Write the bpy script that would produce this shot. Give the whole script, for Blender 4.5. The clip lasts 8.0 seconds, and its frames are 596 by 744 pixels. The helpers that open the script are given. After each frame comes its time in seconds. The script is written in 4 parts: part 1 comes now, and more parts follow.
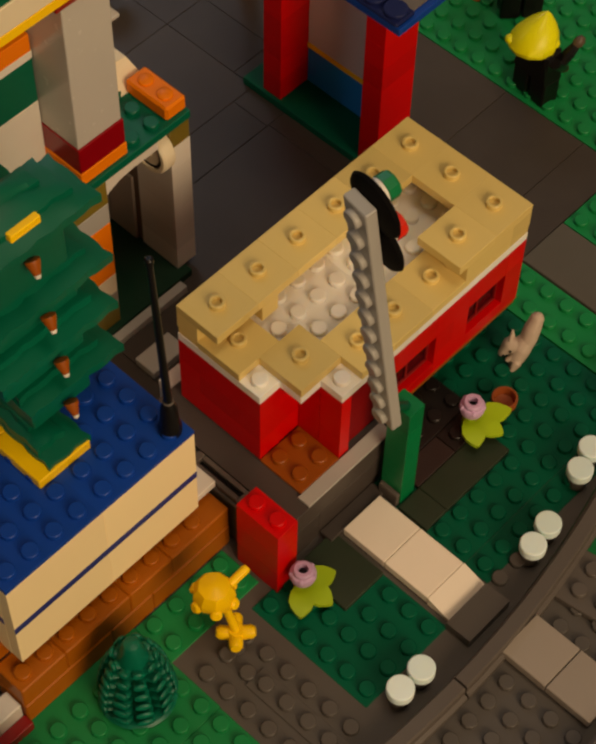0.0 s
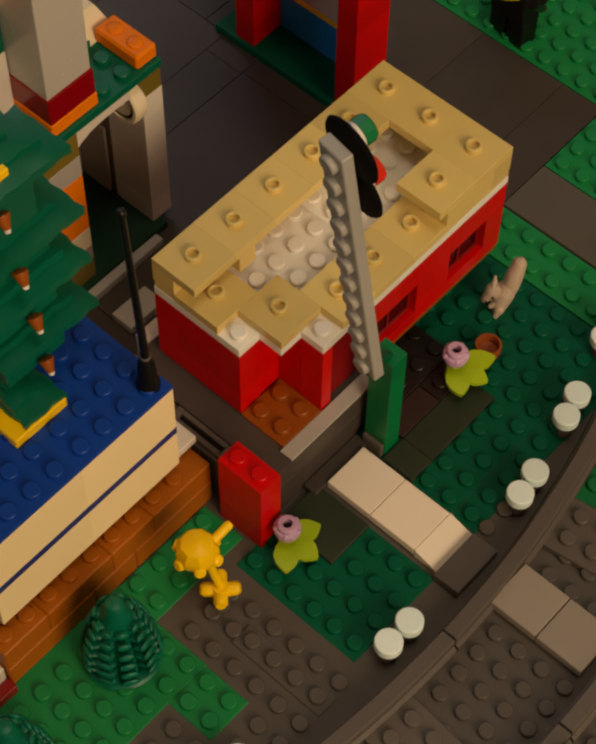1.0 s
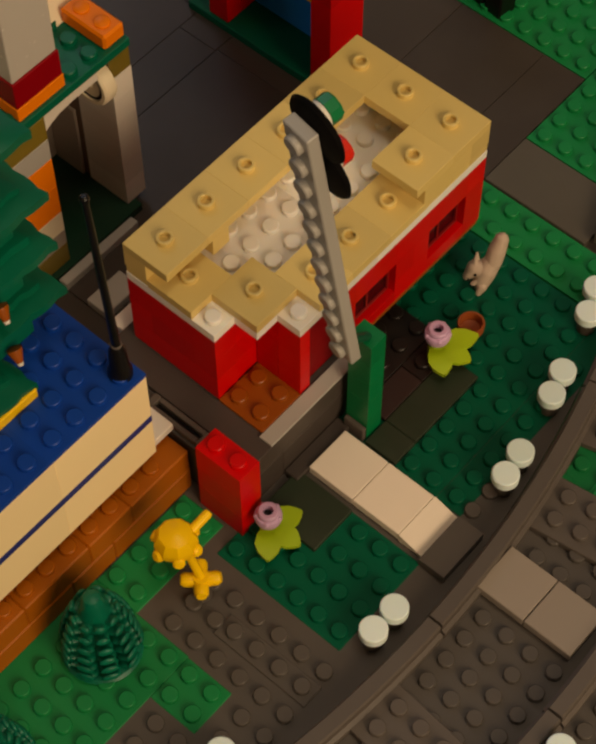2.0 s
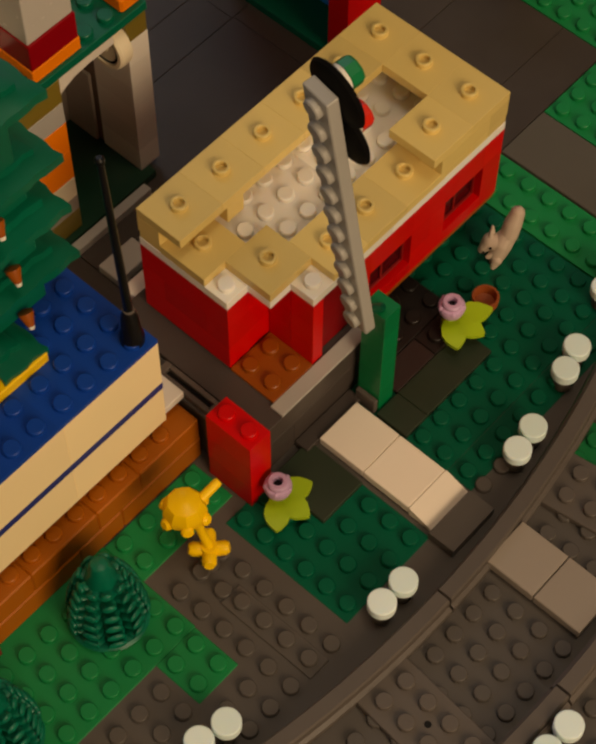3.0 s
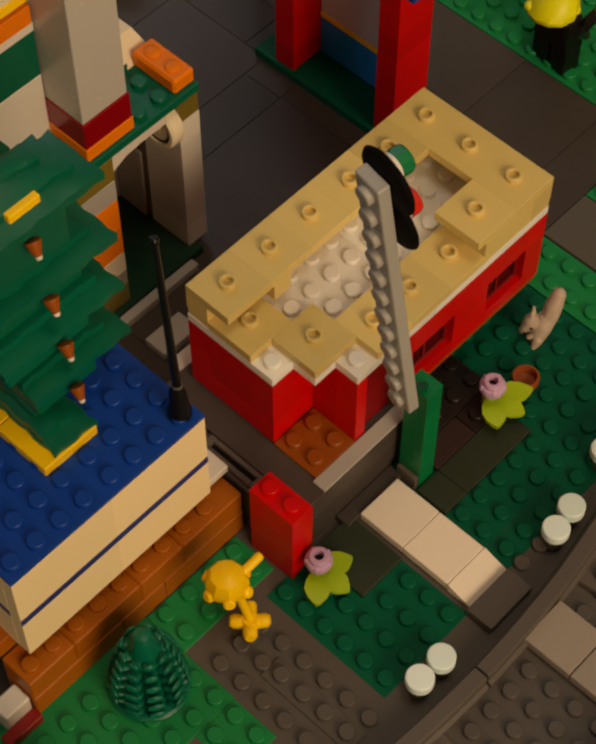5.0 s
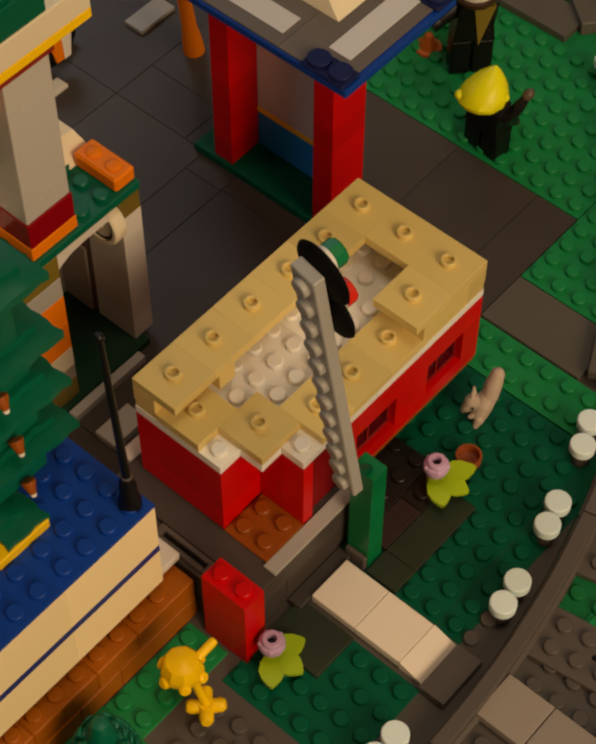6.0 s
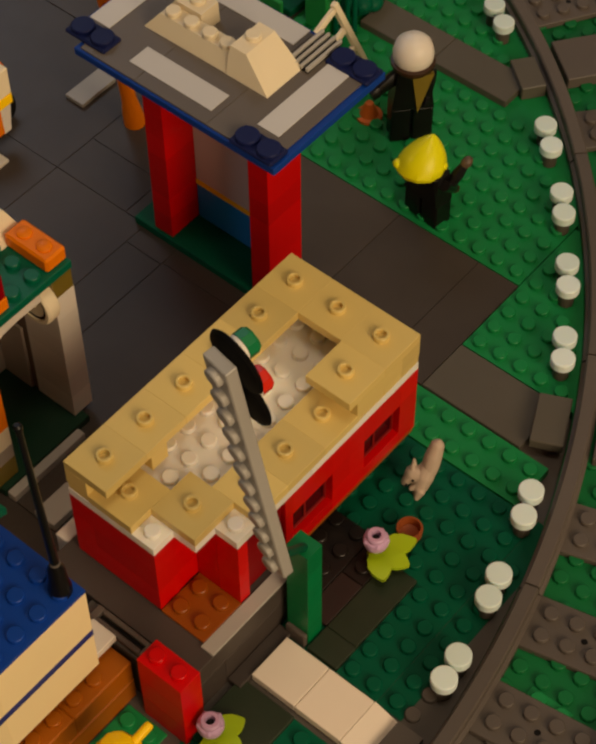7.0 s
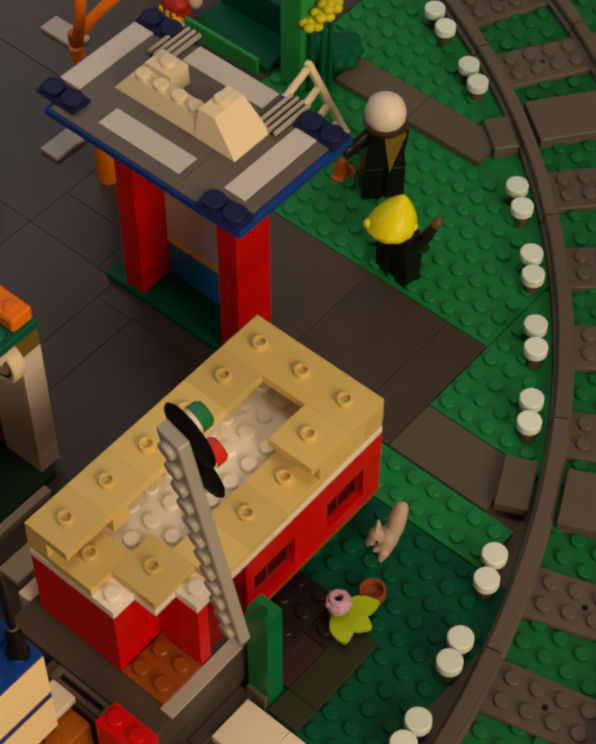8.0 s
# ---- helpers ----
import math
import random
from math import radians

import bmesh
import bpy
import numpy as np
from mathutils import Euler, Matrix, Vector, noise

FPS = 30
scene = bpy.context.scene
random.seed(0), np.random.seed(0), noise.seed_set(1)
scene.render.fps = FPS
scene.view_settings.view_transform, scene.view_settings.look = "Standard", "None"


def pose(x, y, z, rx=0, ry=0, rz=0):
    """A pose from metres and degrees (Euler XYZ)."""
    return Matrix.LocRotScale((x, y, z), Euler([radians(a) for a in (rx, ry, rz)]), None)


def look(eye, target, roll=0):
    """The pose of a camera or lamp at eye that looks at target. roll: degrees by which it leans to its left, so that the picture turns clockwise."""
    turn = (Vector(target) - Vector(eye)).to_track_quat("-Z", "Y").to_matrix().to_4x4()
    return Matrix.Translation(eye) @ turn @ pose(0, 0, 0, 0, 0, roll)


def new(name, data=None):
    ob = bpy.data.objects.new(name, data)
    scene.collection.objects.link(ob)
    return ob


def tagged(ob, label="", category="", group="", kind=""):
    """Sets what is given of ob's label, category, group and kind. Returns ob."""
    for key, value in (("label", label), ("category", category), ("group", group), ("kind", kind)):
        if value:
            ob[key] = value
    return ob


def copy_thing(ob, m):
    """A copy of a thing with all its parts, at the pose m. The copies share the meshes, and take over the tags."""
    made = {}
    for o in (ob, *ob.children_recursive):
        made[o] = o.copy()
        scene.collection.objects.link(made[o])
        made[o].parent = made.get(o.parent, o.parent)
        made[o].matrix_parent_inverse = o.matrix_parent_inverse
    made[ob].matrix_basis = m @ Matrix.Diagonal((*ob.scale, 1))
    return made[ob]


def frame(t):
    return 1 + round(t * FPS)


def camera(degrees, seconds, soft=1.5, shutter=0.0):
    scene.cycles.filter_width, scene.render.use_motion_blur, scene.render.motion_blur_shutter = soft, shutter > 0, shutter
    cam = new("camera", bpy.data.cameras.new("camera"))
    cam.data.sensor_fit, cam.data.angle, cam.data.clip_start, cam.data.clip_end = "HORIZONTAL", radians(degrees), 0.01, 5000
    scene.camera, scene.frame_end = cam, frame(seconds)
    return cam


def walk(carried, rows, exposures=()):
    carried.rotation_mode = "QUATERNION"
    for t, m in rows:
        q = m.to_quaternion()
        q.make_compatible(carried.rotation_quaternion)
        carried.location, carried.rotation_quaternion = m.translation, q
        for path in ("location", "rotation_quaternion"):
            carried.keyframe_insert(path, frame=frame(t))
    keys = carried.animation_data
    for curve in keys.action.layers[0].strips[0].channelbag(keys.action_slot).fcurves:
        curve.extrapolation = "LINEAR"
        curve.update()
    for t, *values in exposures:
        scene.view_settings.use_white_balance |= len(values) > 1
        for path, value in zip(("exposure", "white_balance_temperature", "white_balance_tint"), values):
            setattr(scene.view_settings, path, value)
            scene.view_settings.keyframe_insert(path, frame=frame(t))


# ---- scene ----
cam = camera(18.249, 8.0, soft=3.2)
PATH = [
    (0, pose(0.22546, -0.19907, 0.47930) @ pose(0, 0, 0, 0, 0, 42.072) @ pose(0, 0, 0, 33.993) @ pose(0, 0, 0, 0, 0, 1.551)),
    (0.1, pose(0.22601, -0.19923, 0.47987) @ pose(0, 0, 0, 0, 0, 41.712) @ pose(0, 0, 0, 33.763) @ pose(0, 0, 0, 0, 0, 1.215)),
    (0.2, pose(0.22658, -0.19786, 0.47766) @ pose(0, 0, 0, 0, 0, 41.393) @ pose(0, 0, 0, 33.509) @ pose(0, 0, 0, 0, 0, 1.127)),
    (0.3, pose(0.22661, -0.19677, 0.47553) @ pose(0, 0, 0, 0, 0, 41.183) @ pose(0, 0, 0, 33.203) @ pose(0, 0, 0, 0, 0, 1.136)),
    (0.5, pose(0.22673, -0.19785, 0.47418) @ pose(0, 0, 0, 0, 0, 41.776) @ pose(0, 0, 0, 32.986) @ pose(0, 0, 0, 0, 0, 0.688)),
    (0.7, pose(0.22549, -0.19742, 0.47582) @ pose(0, 0, 0, 0, 0, 41.867) @ pose(0, 0, 0, 32.712) @ pose(0, 0, 0, 0, 0, 0.757)),
    (1, pose(0.22294, -0.19462, 0.47133) @ pose(0, 0, 0, 0, 0, 41.114) @ pose(0, 0, 0, 32.535) @ pose(0, 0, 0, 0, 0, 1.040)),
    (1.5, pose(0.22371, -0.18497, 0.46765) @ pose(0, 0, 0, 0, 0, 40.944) @ pose(0, 0, 0, 32.127) @ pose(0, 0, 0, 0, 0, -0.035)),
    (1.7, pose(0.22294, -0.18403, 0.46650) @ pose(0, 0, 0, 0, 0, 41.215) @ pose(0, 0, 0, 31.998) @ pose(0, 0, 0, 0, 0, -0.381)),
    (2.8, pose(0.22216, -0.18330, 0.45770) @ pose(0, 0, 0, 0, 0, 41.375) @ pose(0, 0, 0, 30.959) @ pose(0, 0, 0, 0, 0, 0.434)),
    (3, pose(0.22115, -0.18505, 0.45880) @ pose(0, 0, 0, 0, 0, 41.589) @ pose(0, 0, 0, 31.059) @ pose(0, 0, 0, 0, 0, 0.460)),
    (3.2, pose(0.22047, -0.18528, 0.46060) @ pose(0, 0, 0, 0, 0, 42.076) @ pose(0, 0, 0, 30.952) @ pose(0, 0, 0, 0, 0, 0.223)),
    (3.5, pose(0.22126, -0.18671, 0.46320) @ pose(0, 0, 0, 0, 0, 42.243) @ pose(0, 0, 0, 31.116) @ pose(0, 0, 0, 0, 0, 0.440)),
    (4, pose(0.22275, -0.18773, 0.46754) @ pose(0, 0, 0, 0, 0, 42.675) @ pose(0, 0, 0, 31.425) @ pose(0, 0, 0, 0, 0, 0.510)),
    (4.2, pose(0.22052, -0.18817, 0.46495) @ pose(0, 0, 0, 0, 0, 42.726) @ pose(0, 0, 0, 31.553) @ pose(0, 0, 0, 0, 0, 0.617)),
    (5.3, pose(0.21968, -0.18904, 0.47140) @ pose(0, 0, 0, 0, 0, 42.338) @ pose(0, 0, 0, 34.797) @ pose(0, 0, 0, 0, 0, 0.720)),
    (5.4, pose(0.22013, -0.18876, 0.47490) @ pose(0, 0, 0, 0, 0, 41.050) @ pose(0, 0, 0, 35.539) @ pose(0, 0, 0, 0, 0, 1.330)),
    (5.5, pose(0.22038, -0.18837, 0.47612) @ pose(0, 0, 0, 0, 0, 40.592) @ pose(0, 0, 0, 35.650) @ pose(0, 0, 0, 0, 0, 1.858)),
    (5.7, pose(0.22214, -0.18775, 0.47501) @ pose(0, 0, 0, 0, 0, 40.701) @ pose(0, 0, 0, 35.243) @ pose(0, 0, 0, 0, 0, 1.163)),
    (5.9, pose(0.22485, -0.19069, 0.47892) @ pose(0, 0, 0, 0, 0, 40.776) @ pose(0, 0, 0, 35.405) @ pose(0, 0, 0, 0, 0, 0.299)),
    (6, pose(0.22546, -0.19114, 0.47828) @ pose(0, 0, 0, 0, 0, 40.917) @ pose(0, 0, 0, 35.586) @ pose(0, 0, 0, 0, 0, 0.076)),
    (6.2, pose(0.22732, -0.18902, 0.47923) @ pose(0, 0, 0, 0, 0, 40.719) @ pose(0, 0, 0, 35.708) @ pose(0, 0, 0, 0, 0, -0.053)),
    (6.5, pose(0.22820, -0.18519, 0.47640) @ pose(0, 0, 0, 0, 0, 40.221) @ pose(0, 0, 0, 35.968) @ pose(0, 0, 0, 0, 0, 0.139)),
    (6.7, pose(0.22980, -0.18092, 0.47989) @ pose(0, 0, 0, 0, 0, 40.853) @ pose(0, 0, 0, 35.888) @ pose(0, 0, 0, 0, 0, -0.400)),
    (6.8, pose(0.23037, -0.17832, 0.48050) @ pose(0, 0, 0, 0, 0, 41.151) @ pose(0, 0, 0, 36.124) @ pose(0, 0, 0, 0, 0, -0.701)),
    (7, pose(0.23196, -0.17320, 0.48236) @ pose(0, 0, 0, 0, 0, 40.506) @ pose(0, 0, 0, 36.873) @ pose(0, 0, 0, 0, 0, -0.723)),
    (7.2, pose(0.23522, -0.17001, 0.48287) @ pose(0, 0, 0, 0, 0, 40.007) @ pose(0, 0, 0, 36.700) @ pose(0, 0, 0, 0, 0, -0.531)),
    (7.3, pose(0.23541, -0.16951, 0.48265) @ pose(0, 0, 0, 0, 0, 40.020) @ pose(0, 0, 0, 36.695) @ pose(0, 0, 0, 0, 0, -0.561)),
    (7.5, pose(0.23731, -0.16762, 0.48213) @ pose(0, 0, 0, 0, 0, 39.931) @ pose(0, 0, 0, 36.934) @ pose(0, 0, 0, 0, 0, -0.325)),
    (7.7, pose(0.23643, -0.16543, 0.48546) @ pose(0, 0, 0, 0, 0, 39.503) @ pose(0, 0, 0, 37.372) @ pose(0, 0, 0, 0, 0, 0.299)),
    (8, pose(0.23448, -0.16262, 0.48952) @ pose(0, 0, 0, 0, 0, 40.219) @ pose(0, 0, 0, 37.794) @ pose(0, 0, 0, 0, 0, 0.224)),
]
walk(cam, PATH, [(0, -0.06), (1, -0.15), (1.7, -0.15), (3, -0.11), (4, -0.13), (6, -0.08), (7.5, -0.03), (8, 0.02)])

# ---- world and lamps ----
S = 0.008  # one stud pitch; all plans below are in studs
world = bpy.data.worlds.new("room")
scene.world = world  # dusk sky outside the window
world.use_nodes = True
world.node_tree.nodes["Background"].inputs[0].default_value = (0.62, 0.74, 1.0, 1)
world.node_tree.nodes["Background"].inputs[1].default_value = 0.3


def lamp(name, eye, target, size, watts, colour):
    data = bpy.data.lights.new(name, "AREA")
    data.shape, data.size, data.energy, data.color = "DISK", size, watts, colour
    ob = new(name, data)
    ob.matrix_world = look(eye, target)
    return ob


lamp("floor_lamp_light", (1.36, -0.265, 0.81), (0.03, 0.03, 0.03), 0.9, 15.6, (1.0, 0.747, 0.47))
# unseen overhead fill, added to soften the key; no lamp is known here
lamp("overhead_fill_light", (0.35, 0.1, 1.9), (0.03, 0.05, 0.0), 0.6, 5.6, (1.0, 0.82, 0.60))
lamp("window_light", (-1.57, 0.92, 1.40), (-0.17, 0.18, 0.0), 0.78, 4.0, (0.80, 0.87, 1.0))
# cool fill, added for the left-hand faces; its wall opening is made up
lamp("cool_fill_light", (-1.57, -1.0, 1.25), (-0.03, 0.03, 0.08), 0.7, 2.2, (0.74, 0.83, 1.0))


# ---- materials ----
def srgb(h):
    v = [int(h[i:i + 2], 16) / 255 for i in (0, 2, 4)]
    return tuple(c / 12.92 if c <= 0.04045 else ((c + 0.055) / 1.055) ** 2.4 for c in v)


def plastic(name, h, rough=0.33, scatter=0.0, dust=0.02, spec=0.36):
    m = bpy.data.materials.new(name)
    m.use_nodes = True
    n, l = m.node_tree.nodes, m.node_tree.links
    b = n["Principled BSDF"]
    coord, info = n.new("ShaderNodeTexCoord"), n.new("ShaderNodeObjectInfo")
    broad, fine = n.new("ShaderNodeTexNoise"), n.new("ShaderNodeTexNoise")
    broad.inputs["Scale"].default_value, broad.inputs["Detail"].default_value = 45, 3
    fine.inputs["Scale"].default_value, fine.inputs["Detail"].default_value = 260, 2
    l.new(coord.outputs["Object"], broad.inputs["Vector"])
    l.new(coord.outputs["Object"], fine.inputs["Vector"])
    hsv = n.new("ShaderNodeHueSaturation")
    hsv.inputs["Color"].default_value = (*srgb(h), 1)
    val = n.new("ShaderNodeMapRange")
    val.inputs["To Min"].default_value, val.inputs["To Max"].default_value = 0.9, 1.1
    l.new(info.outputs["Random"], val.inputs["Value"])
    l.new(val.outputs[0], hsv.inputs["Value"])
    mix = n.new("ShaderNodeMix")
    mix.data_type = "RGBA"
    mix.inputs["B"].default_value = (0.32, 0.29, 0.25, 1)
    film = n.new("ShaderNodeMapRange")
    film.inputs["From Min"].default_value, film.inputs["From Max"].default_value = 0.42, 0.75
    film.inputs["To Min"].default_value, film.inputs["To Max"].default_value = 0.0, dust * 2
    l.new(broad.outputs[0], film.inputs["Value"])
    l.new(film.outputs[0], mix.inputs["Factor"])
    l.new(hsv.outputs[0], mix.inputs["A"])
    l.new(mix.outputs["Result"], b.inputs["Base Color"])
    rg = n.new("ShaderNodeMapRange")
    rg.inputs["To Min"].default_value, rg.inputs["To Max"].default_value = rough - 0.05, rough + 0.1
    l.new(fine.outputs[0], rg.inputs["Value"])
    l.new(rg.outputs[0], b.inputs["Roughness"])
    bump = n.new("ShaderNodeBump")
    bump.inputs["Strength"].default_value, bump.inputs["Distance"].default_value = 0.06, 0.0004
    l.new(broad.outputs[0], bump.inputs["Height"])
    l.new(bump.outputs[0], b.inputs["Normal"])
    b.inputs["IOR"].default_value = 1.5
    b.inputs["Specular IOR Level"].default_value = spec
    if scatter:
        b.inputs["Subsurface Weight"].default_value = scatter
        b.inputs["Subsurface Radius"].default_value = (0.003, 0.0025, 0.002)
        b.inputs["Subsurface Scale"].default_value = 0.5
    return m


RED = plastic("red_plastic", "CC0000", dust=0.0, spec=0.2)
TAN = plastic("tan_plastic", "E0C476")
WHITE = plastic("white_plastic", "E9DFD0", scatter=0.15)
# scatters more than WHITE, and is lightened to offset shade in the roof pit
MILKWHITE = plastic("translucent_white_plastic", "F8F0E4", 0.3, scatter=0.45)
CREAM = plastic("cream_plastic", "F4E3C0", scatter=0.1)
PANELCREAM = plastic("panel_cream_plastic", "F8E0AC", 0.36)
PATHCREAM = plastic("path_cream_plastic", "F6E6D2", 0.34)
DARKGREY = plastic("dark_grey_plastic", "57504A", 0.4)
TILEGREY = plastic("tile_grey_plastic", "463E38", 0.34, spec=0.26)
PATHGREY = plastic("path_grey_plastic", "5F594F", 0.34, spec=0.3)
TRACKGREY = plastic("track_grey_plastic", "5E554E", 0.42)
LIGHTGREY = plastic("light_grey_plastic", "B4AFA6")
PATHTILE = plastic("weathered_tile_plastic", "9A8D80", 0.35)
GREEN = plastic("green_plastic", "168344", 0.42, dust=0.005, spec=0.24)
LEAFGREEN = plastic("leaf_green_plastic", "006247", 0.36, dust=0.0, spec=0.3)
# GREEN lightened to stand in for light on the bench post and board
LITGREEN = plastic("lit_green_plastic", "2C9C4C", 0.4, dust=0.0, spec=0.25)
# GREEN darkened to stand in for light falling off over the track bed
DIMGREEN = plastic("dim_green_plastic", "12703A", 0.44, dust=0.005, spec=0.2)
DARKGREEN = plastic("dark_green_plastic", "00583D", 0.46, dust=0.0, spec=0.14)
DEEPGREEN = plastic("deep_green_tile_plastic", "283220", 0.42)
POSTGREEN = plastic("post_green_plastic", "00753F", 0.36, dust=0.0)
BLUE = plastic("blue_plastic", "0E3F9A", 0.42, dust=0.0, spec=0.25)
NAVY = plastic("navy_plastic", "101A4A", 0.45, dust=0.005, spec=0.2)
BROWN = plastic("brown_plastic", "AC5C00", 0.4, dust=0.01, spec=0.25)
RUST = plastic("rust_brown_plastic", "964A00", 0.36, dust=0.005)
ORANGE = plastic("orange_plastic", "FF8600", 0.4, dust=0.0, spec=0.2)
YELLOW = plastic("yellow_plastic", "FCCA00", dust=0.0, spec=0.22)
OLIVE = plastic("olive_plastic", "7D6A22", 0.35)
LIME = plastic("lime_plastic", "A9C414", 0.35, scatter=0.1)
LILAC = plastic("lilac_plastic", "C9A3C4", 0.35)
DISCBLACK = plastic("matte_black_plastic", "0C0A09", 0.6, spec=0.08, dust=0.005)
BLACK = plastic("black_plastic", "0F0D0C", 0.3, spec=0.25, dust=0.005)
BEIGE = plastic("beige_plastic", "C8B29C", 0.5)
TERRACOTTA = plastic("terracotta_plastic", "93491E", 0.4)
MAROON = plastic("maroon_plastic", "8A0D0B")
MILK = plastic("milky_plastic", "E8F8F2", 0.42, scatter=0.3)
SHEER = plastic("pine_plastic", "00664C", 0.36, dust=0.0, scatter=0.3)
LAMPRED = plastic("lamp_red_plastic", "D42408", 0.3, dust=0.0)
TRANSRED = plastic("deep_red_plastic", "8E0410", 0.2, dust=0.0)
LEMON = plastic("lemon_plastic", "F2EA00", dust=0.0)
# board and blue panel are lightened to offset the shade under the canopy
BOARD = plastic("board_plastic", "DAD2CC", 0.4)
PANELBLUE = plastic("panel_blue_plastic", "2090E4", 0.36)
STRIP = plastic("pale_strip_plastic", "D4D0CC", 0.36)
TOWERWHITE = plastic("tower_panel_plastic", "CBC4BA", 0.22)
ROOFGREY = plastic("roof_grey_plastic", "655C54", 0.36)
STRIPE = plastic("stripe_plastic", "2C347C", 0.4)
WALLPAINT = plastic("wall_paint", "D6CCBD", 0.75, spec=0.2)
BLOOM = plastic("bloom_yellow_plastic", "D9D400", 0.4)
PLINTHGREY = plastic("plinth_grey_plastic", "463D38", 0.42)
PEG = plastic("peg_plastic", "544C43", 0.4)
SMOKED = plastic("smoked_pane", "30080E", 0.2, dust=0.0, spec=0.3)


# ---- mesh helpers (plans in studs) ----
class Geo:
    """Vertices and faces of one moulded piece, with a material slot for each face."""

    def __init__(self):
        self.v, self.f, self.s = [], [], []

    def add(self, verts, faces, slot=0, m=None):
        k = len(self.v)
        self.v += [tuple(m @ Vector(p)) for p in verts] if m else [tuple(p) for p in verts]
        self.f += [tuple(i + k for i in f) for f in faces]
        self.s += [slot] * len(faces)
        return self

    def box(self, x0, y0, z0, x1, y1, z1, c=0.03, slot=0, m=None):
        """A box with chamfered edges."""
        c = min(c, (x1 - x0) / 3, (y1 - y0) / 3, (z1 - z0) / 3)
        v, key = [], {}
        lo, hi = (x0, y0, z0), (x1, y1, z1)
        for corner in range(8):
            sgn = [(corner >> a) & 1 for a in range(3)]
            for a in range(3):
                p = []
                for b in range(3):
                    edge = hi[b] if sgn[b] else lo[b]
                    inn = edge - c if sgn[b] else edge + c
                    p.append(edge if b == a else inn)
                key[corner, a] = len(v)
                v.append(p)
        f = []
        for a in range(3):
            b, d = (a + 1) % 3, (a + 2) % 3
            for side in (0, 1):
                q = [(0, 0), (1, 0), (1, 1), (0, 1)]
                q = q if side else q[::-1]
                f.append([key[(side << a) | (i << b) | (j << d), a] for i, j in q])
        for a in range(3):
            b, d = (a + 1) % 3, (a + 2) % 3
            for i in (0, 1):
                for j in (0, 1):
                    c0, c1 = (i << b) | (j << d), (1 << a) | (i << b) | (j << d)
                    q = [key[c0, b], key[c0, d], key[c1, d], key[c1, b]]
                    f.append(q if i != j else q[::-1])
        for corner in range(8):
            odd = bin(corner).count("1") % 2
            t = [key[corner, 0], key[corner, 1], key[corner, 2]]
            f.append(t if odd else t[::-1])
        return self.add(v, f, slot, m)

    def lathe(self, rings, n=14, slot=0, m=None, cap=True):
        """Rings of (radius, z) round the z axis."""
        v = [(r * math.cos(2 * math.pi * i / n), r * math.sin(2 * math.pi * i / n), z) for r, z in rings for i in range(n)]
        f = [(k * n + i, k * n + (i + 1) % n, (k + 1) * n + (i + 1) % n, (k + 1) * n + i) for k in range(len(rings) - 1) for i in range(n)]
        if cap:
            f += [tuple(range(n))[::-1], tuple((len(rings) - 1) * n + i for i in range(n))]
        return self.add(v, f, slot, m)

    def stud(self, x, y, z, n=12, hollow=False, slot=0, m=None):
        at = Matrix.Translation((x, y, z))
        at = m @ at if m else at
        if hollow:
            rings = [(0.31, -0.01), (0.31, 0.19), (0.28, 0.22), (0.21, 0.22), (0.19, 0.20), (0.19, 0.02)]
        else:
            rings = [(0.305, -0.01), (0.305, 0.165), (0.27, 0.205)]
        return self.lathe(rings, n, slot, at)

    def studs(self, x0, y0, nx, ny, z, skip=None, n=12, px=1.0, py=1.0, slot=0, m=None):
        for i in range(nx):
            for j in range(ny):
                x, y = x0 + (i + 0.5) * px, y0 + (j + 0.5) * py
                if not (skip and skip(x, y)):
                    self.stud(x, y, z, n, slot=slot, m=m)
        return self


def mesh_of(name, geo, *mats):
    me = bpy.data.meshes.new(name)
    me.from_pydata([(x * S, y * S, z * S) for x, y, z in geo.v], [], geo.f)
    for m in mats:
        me.materials.append(m)
    if len(mats) > 1:
        me.polygons.foreach_set("material_index", geo.s)
    me.polygons.foreach_set("use_smooth", [True] * len(me.polygons))
    me.set_sharp_from_angle(angle=radians(32))
    me.update()
    return me


def thing(name, at, label, category, group="", turn=0.0):
    ob = new(name)
    ob.empty_display_size = 0.004
    ob.matrix_basis = pose(at[0] * S, at[1] * S, at[2] * S, 0, 0, turn)
    return tagged(ob, label, category, group)


def solid(name, geo, mats, at, label, category, group="", turn=0.0, kind=""):
    """A thing that is one mesh."""
    ob = new(name, mesh_of(name, geo, *(mats if isinstance(mats, tuple) else (mats,))))
    ob.matrix_basis = pose(at[0] * S, at[1] * S, at[2] * S, 0, 0, turn)
    return tagged(ob, label, category, group, kind)


def part(name, geo, mats, parent, label="", at=(0, 0, 0), m=None):
    """One mesh under a thing or a part; geo may be a mesh that is shared."""
    me = geo if isinstance(geo, bpy.types.Mesh) else mesh_of(name, geo, *(mats if isinstance(mats, tuple) else (mats,)))
    ob = new(name, me)
    ob.parent = parent
    ob.matrix_basis = Matrix.Translation(Vector(at) * S) @ (m or Matrix())
    return tagged(ob, label)


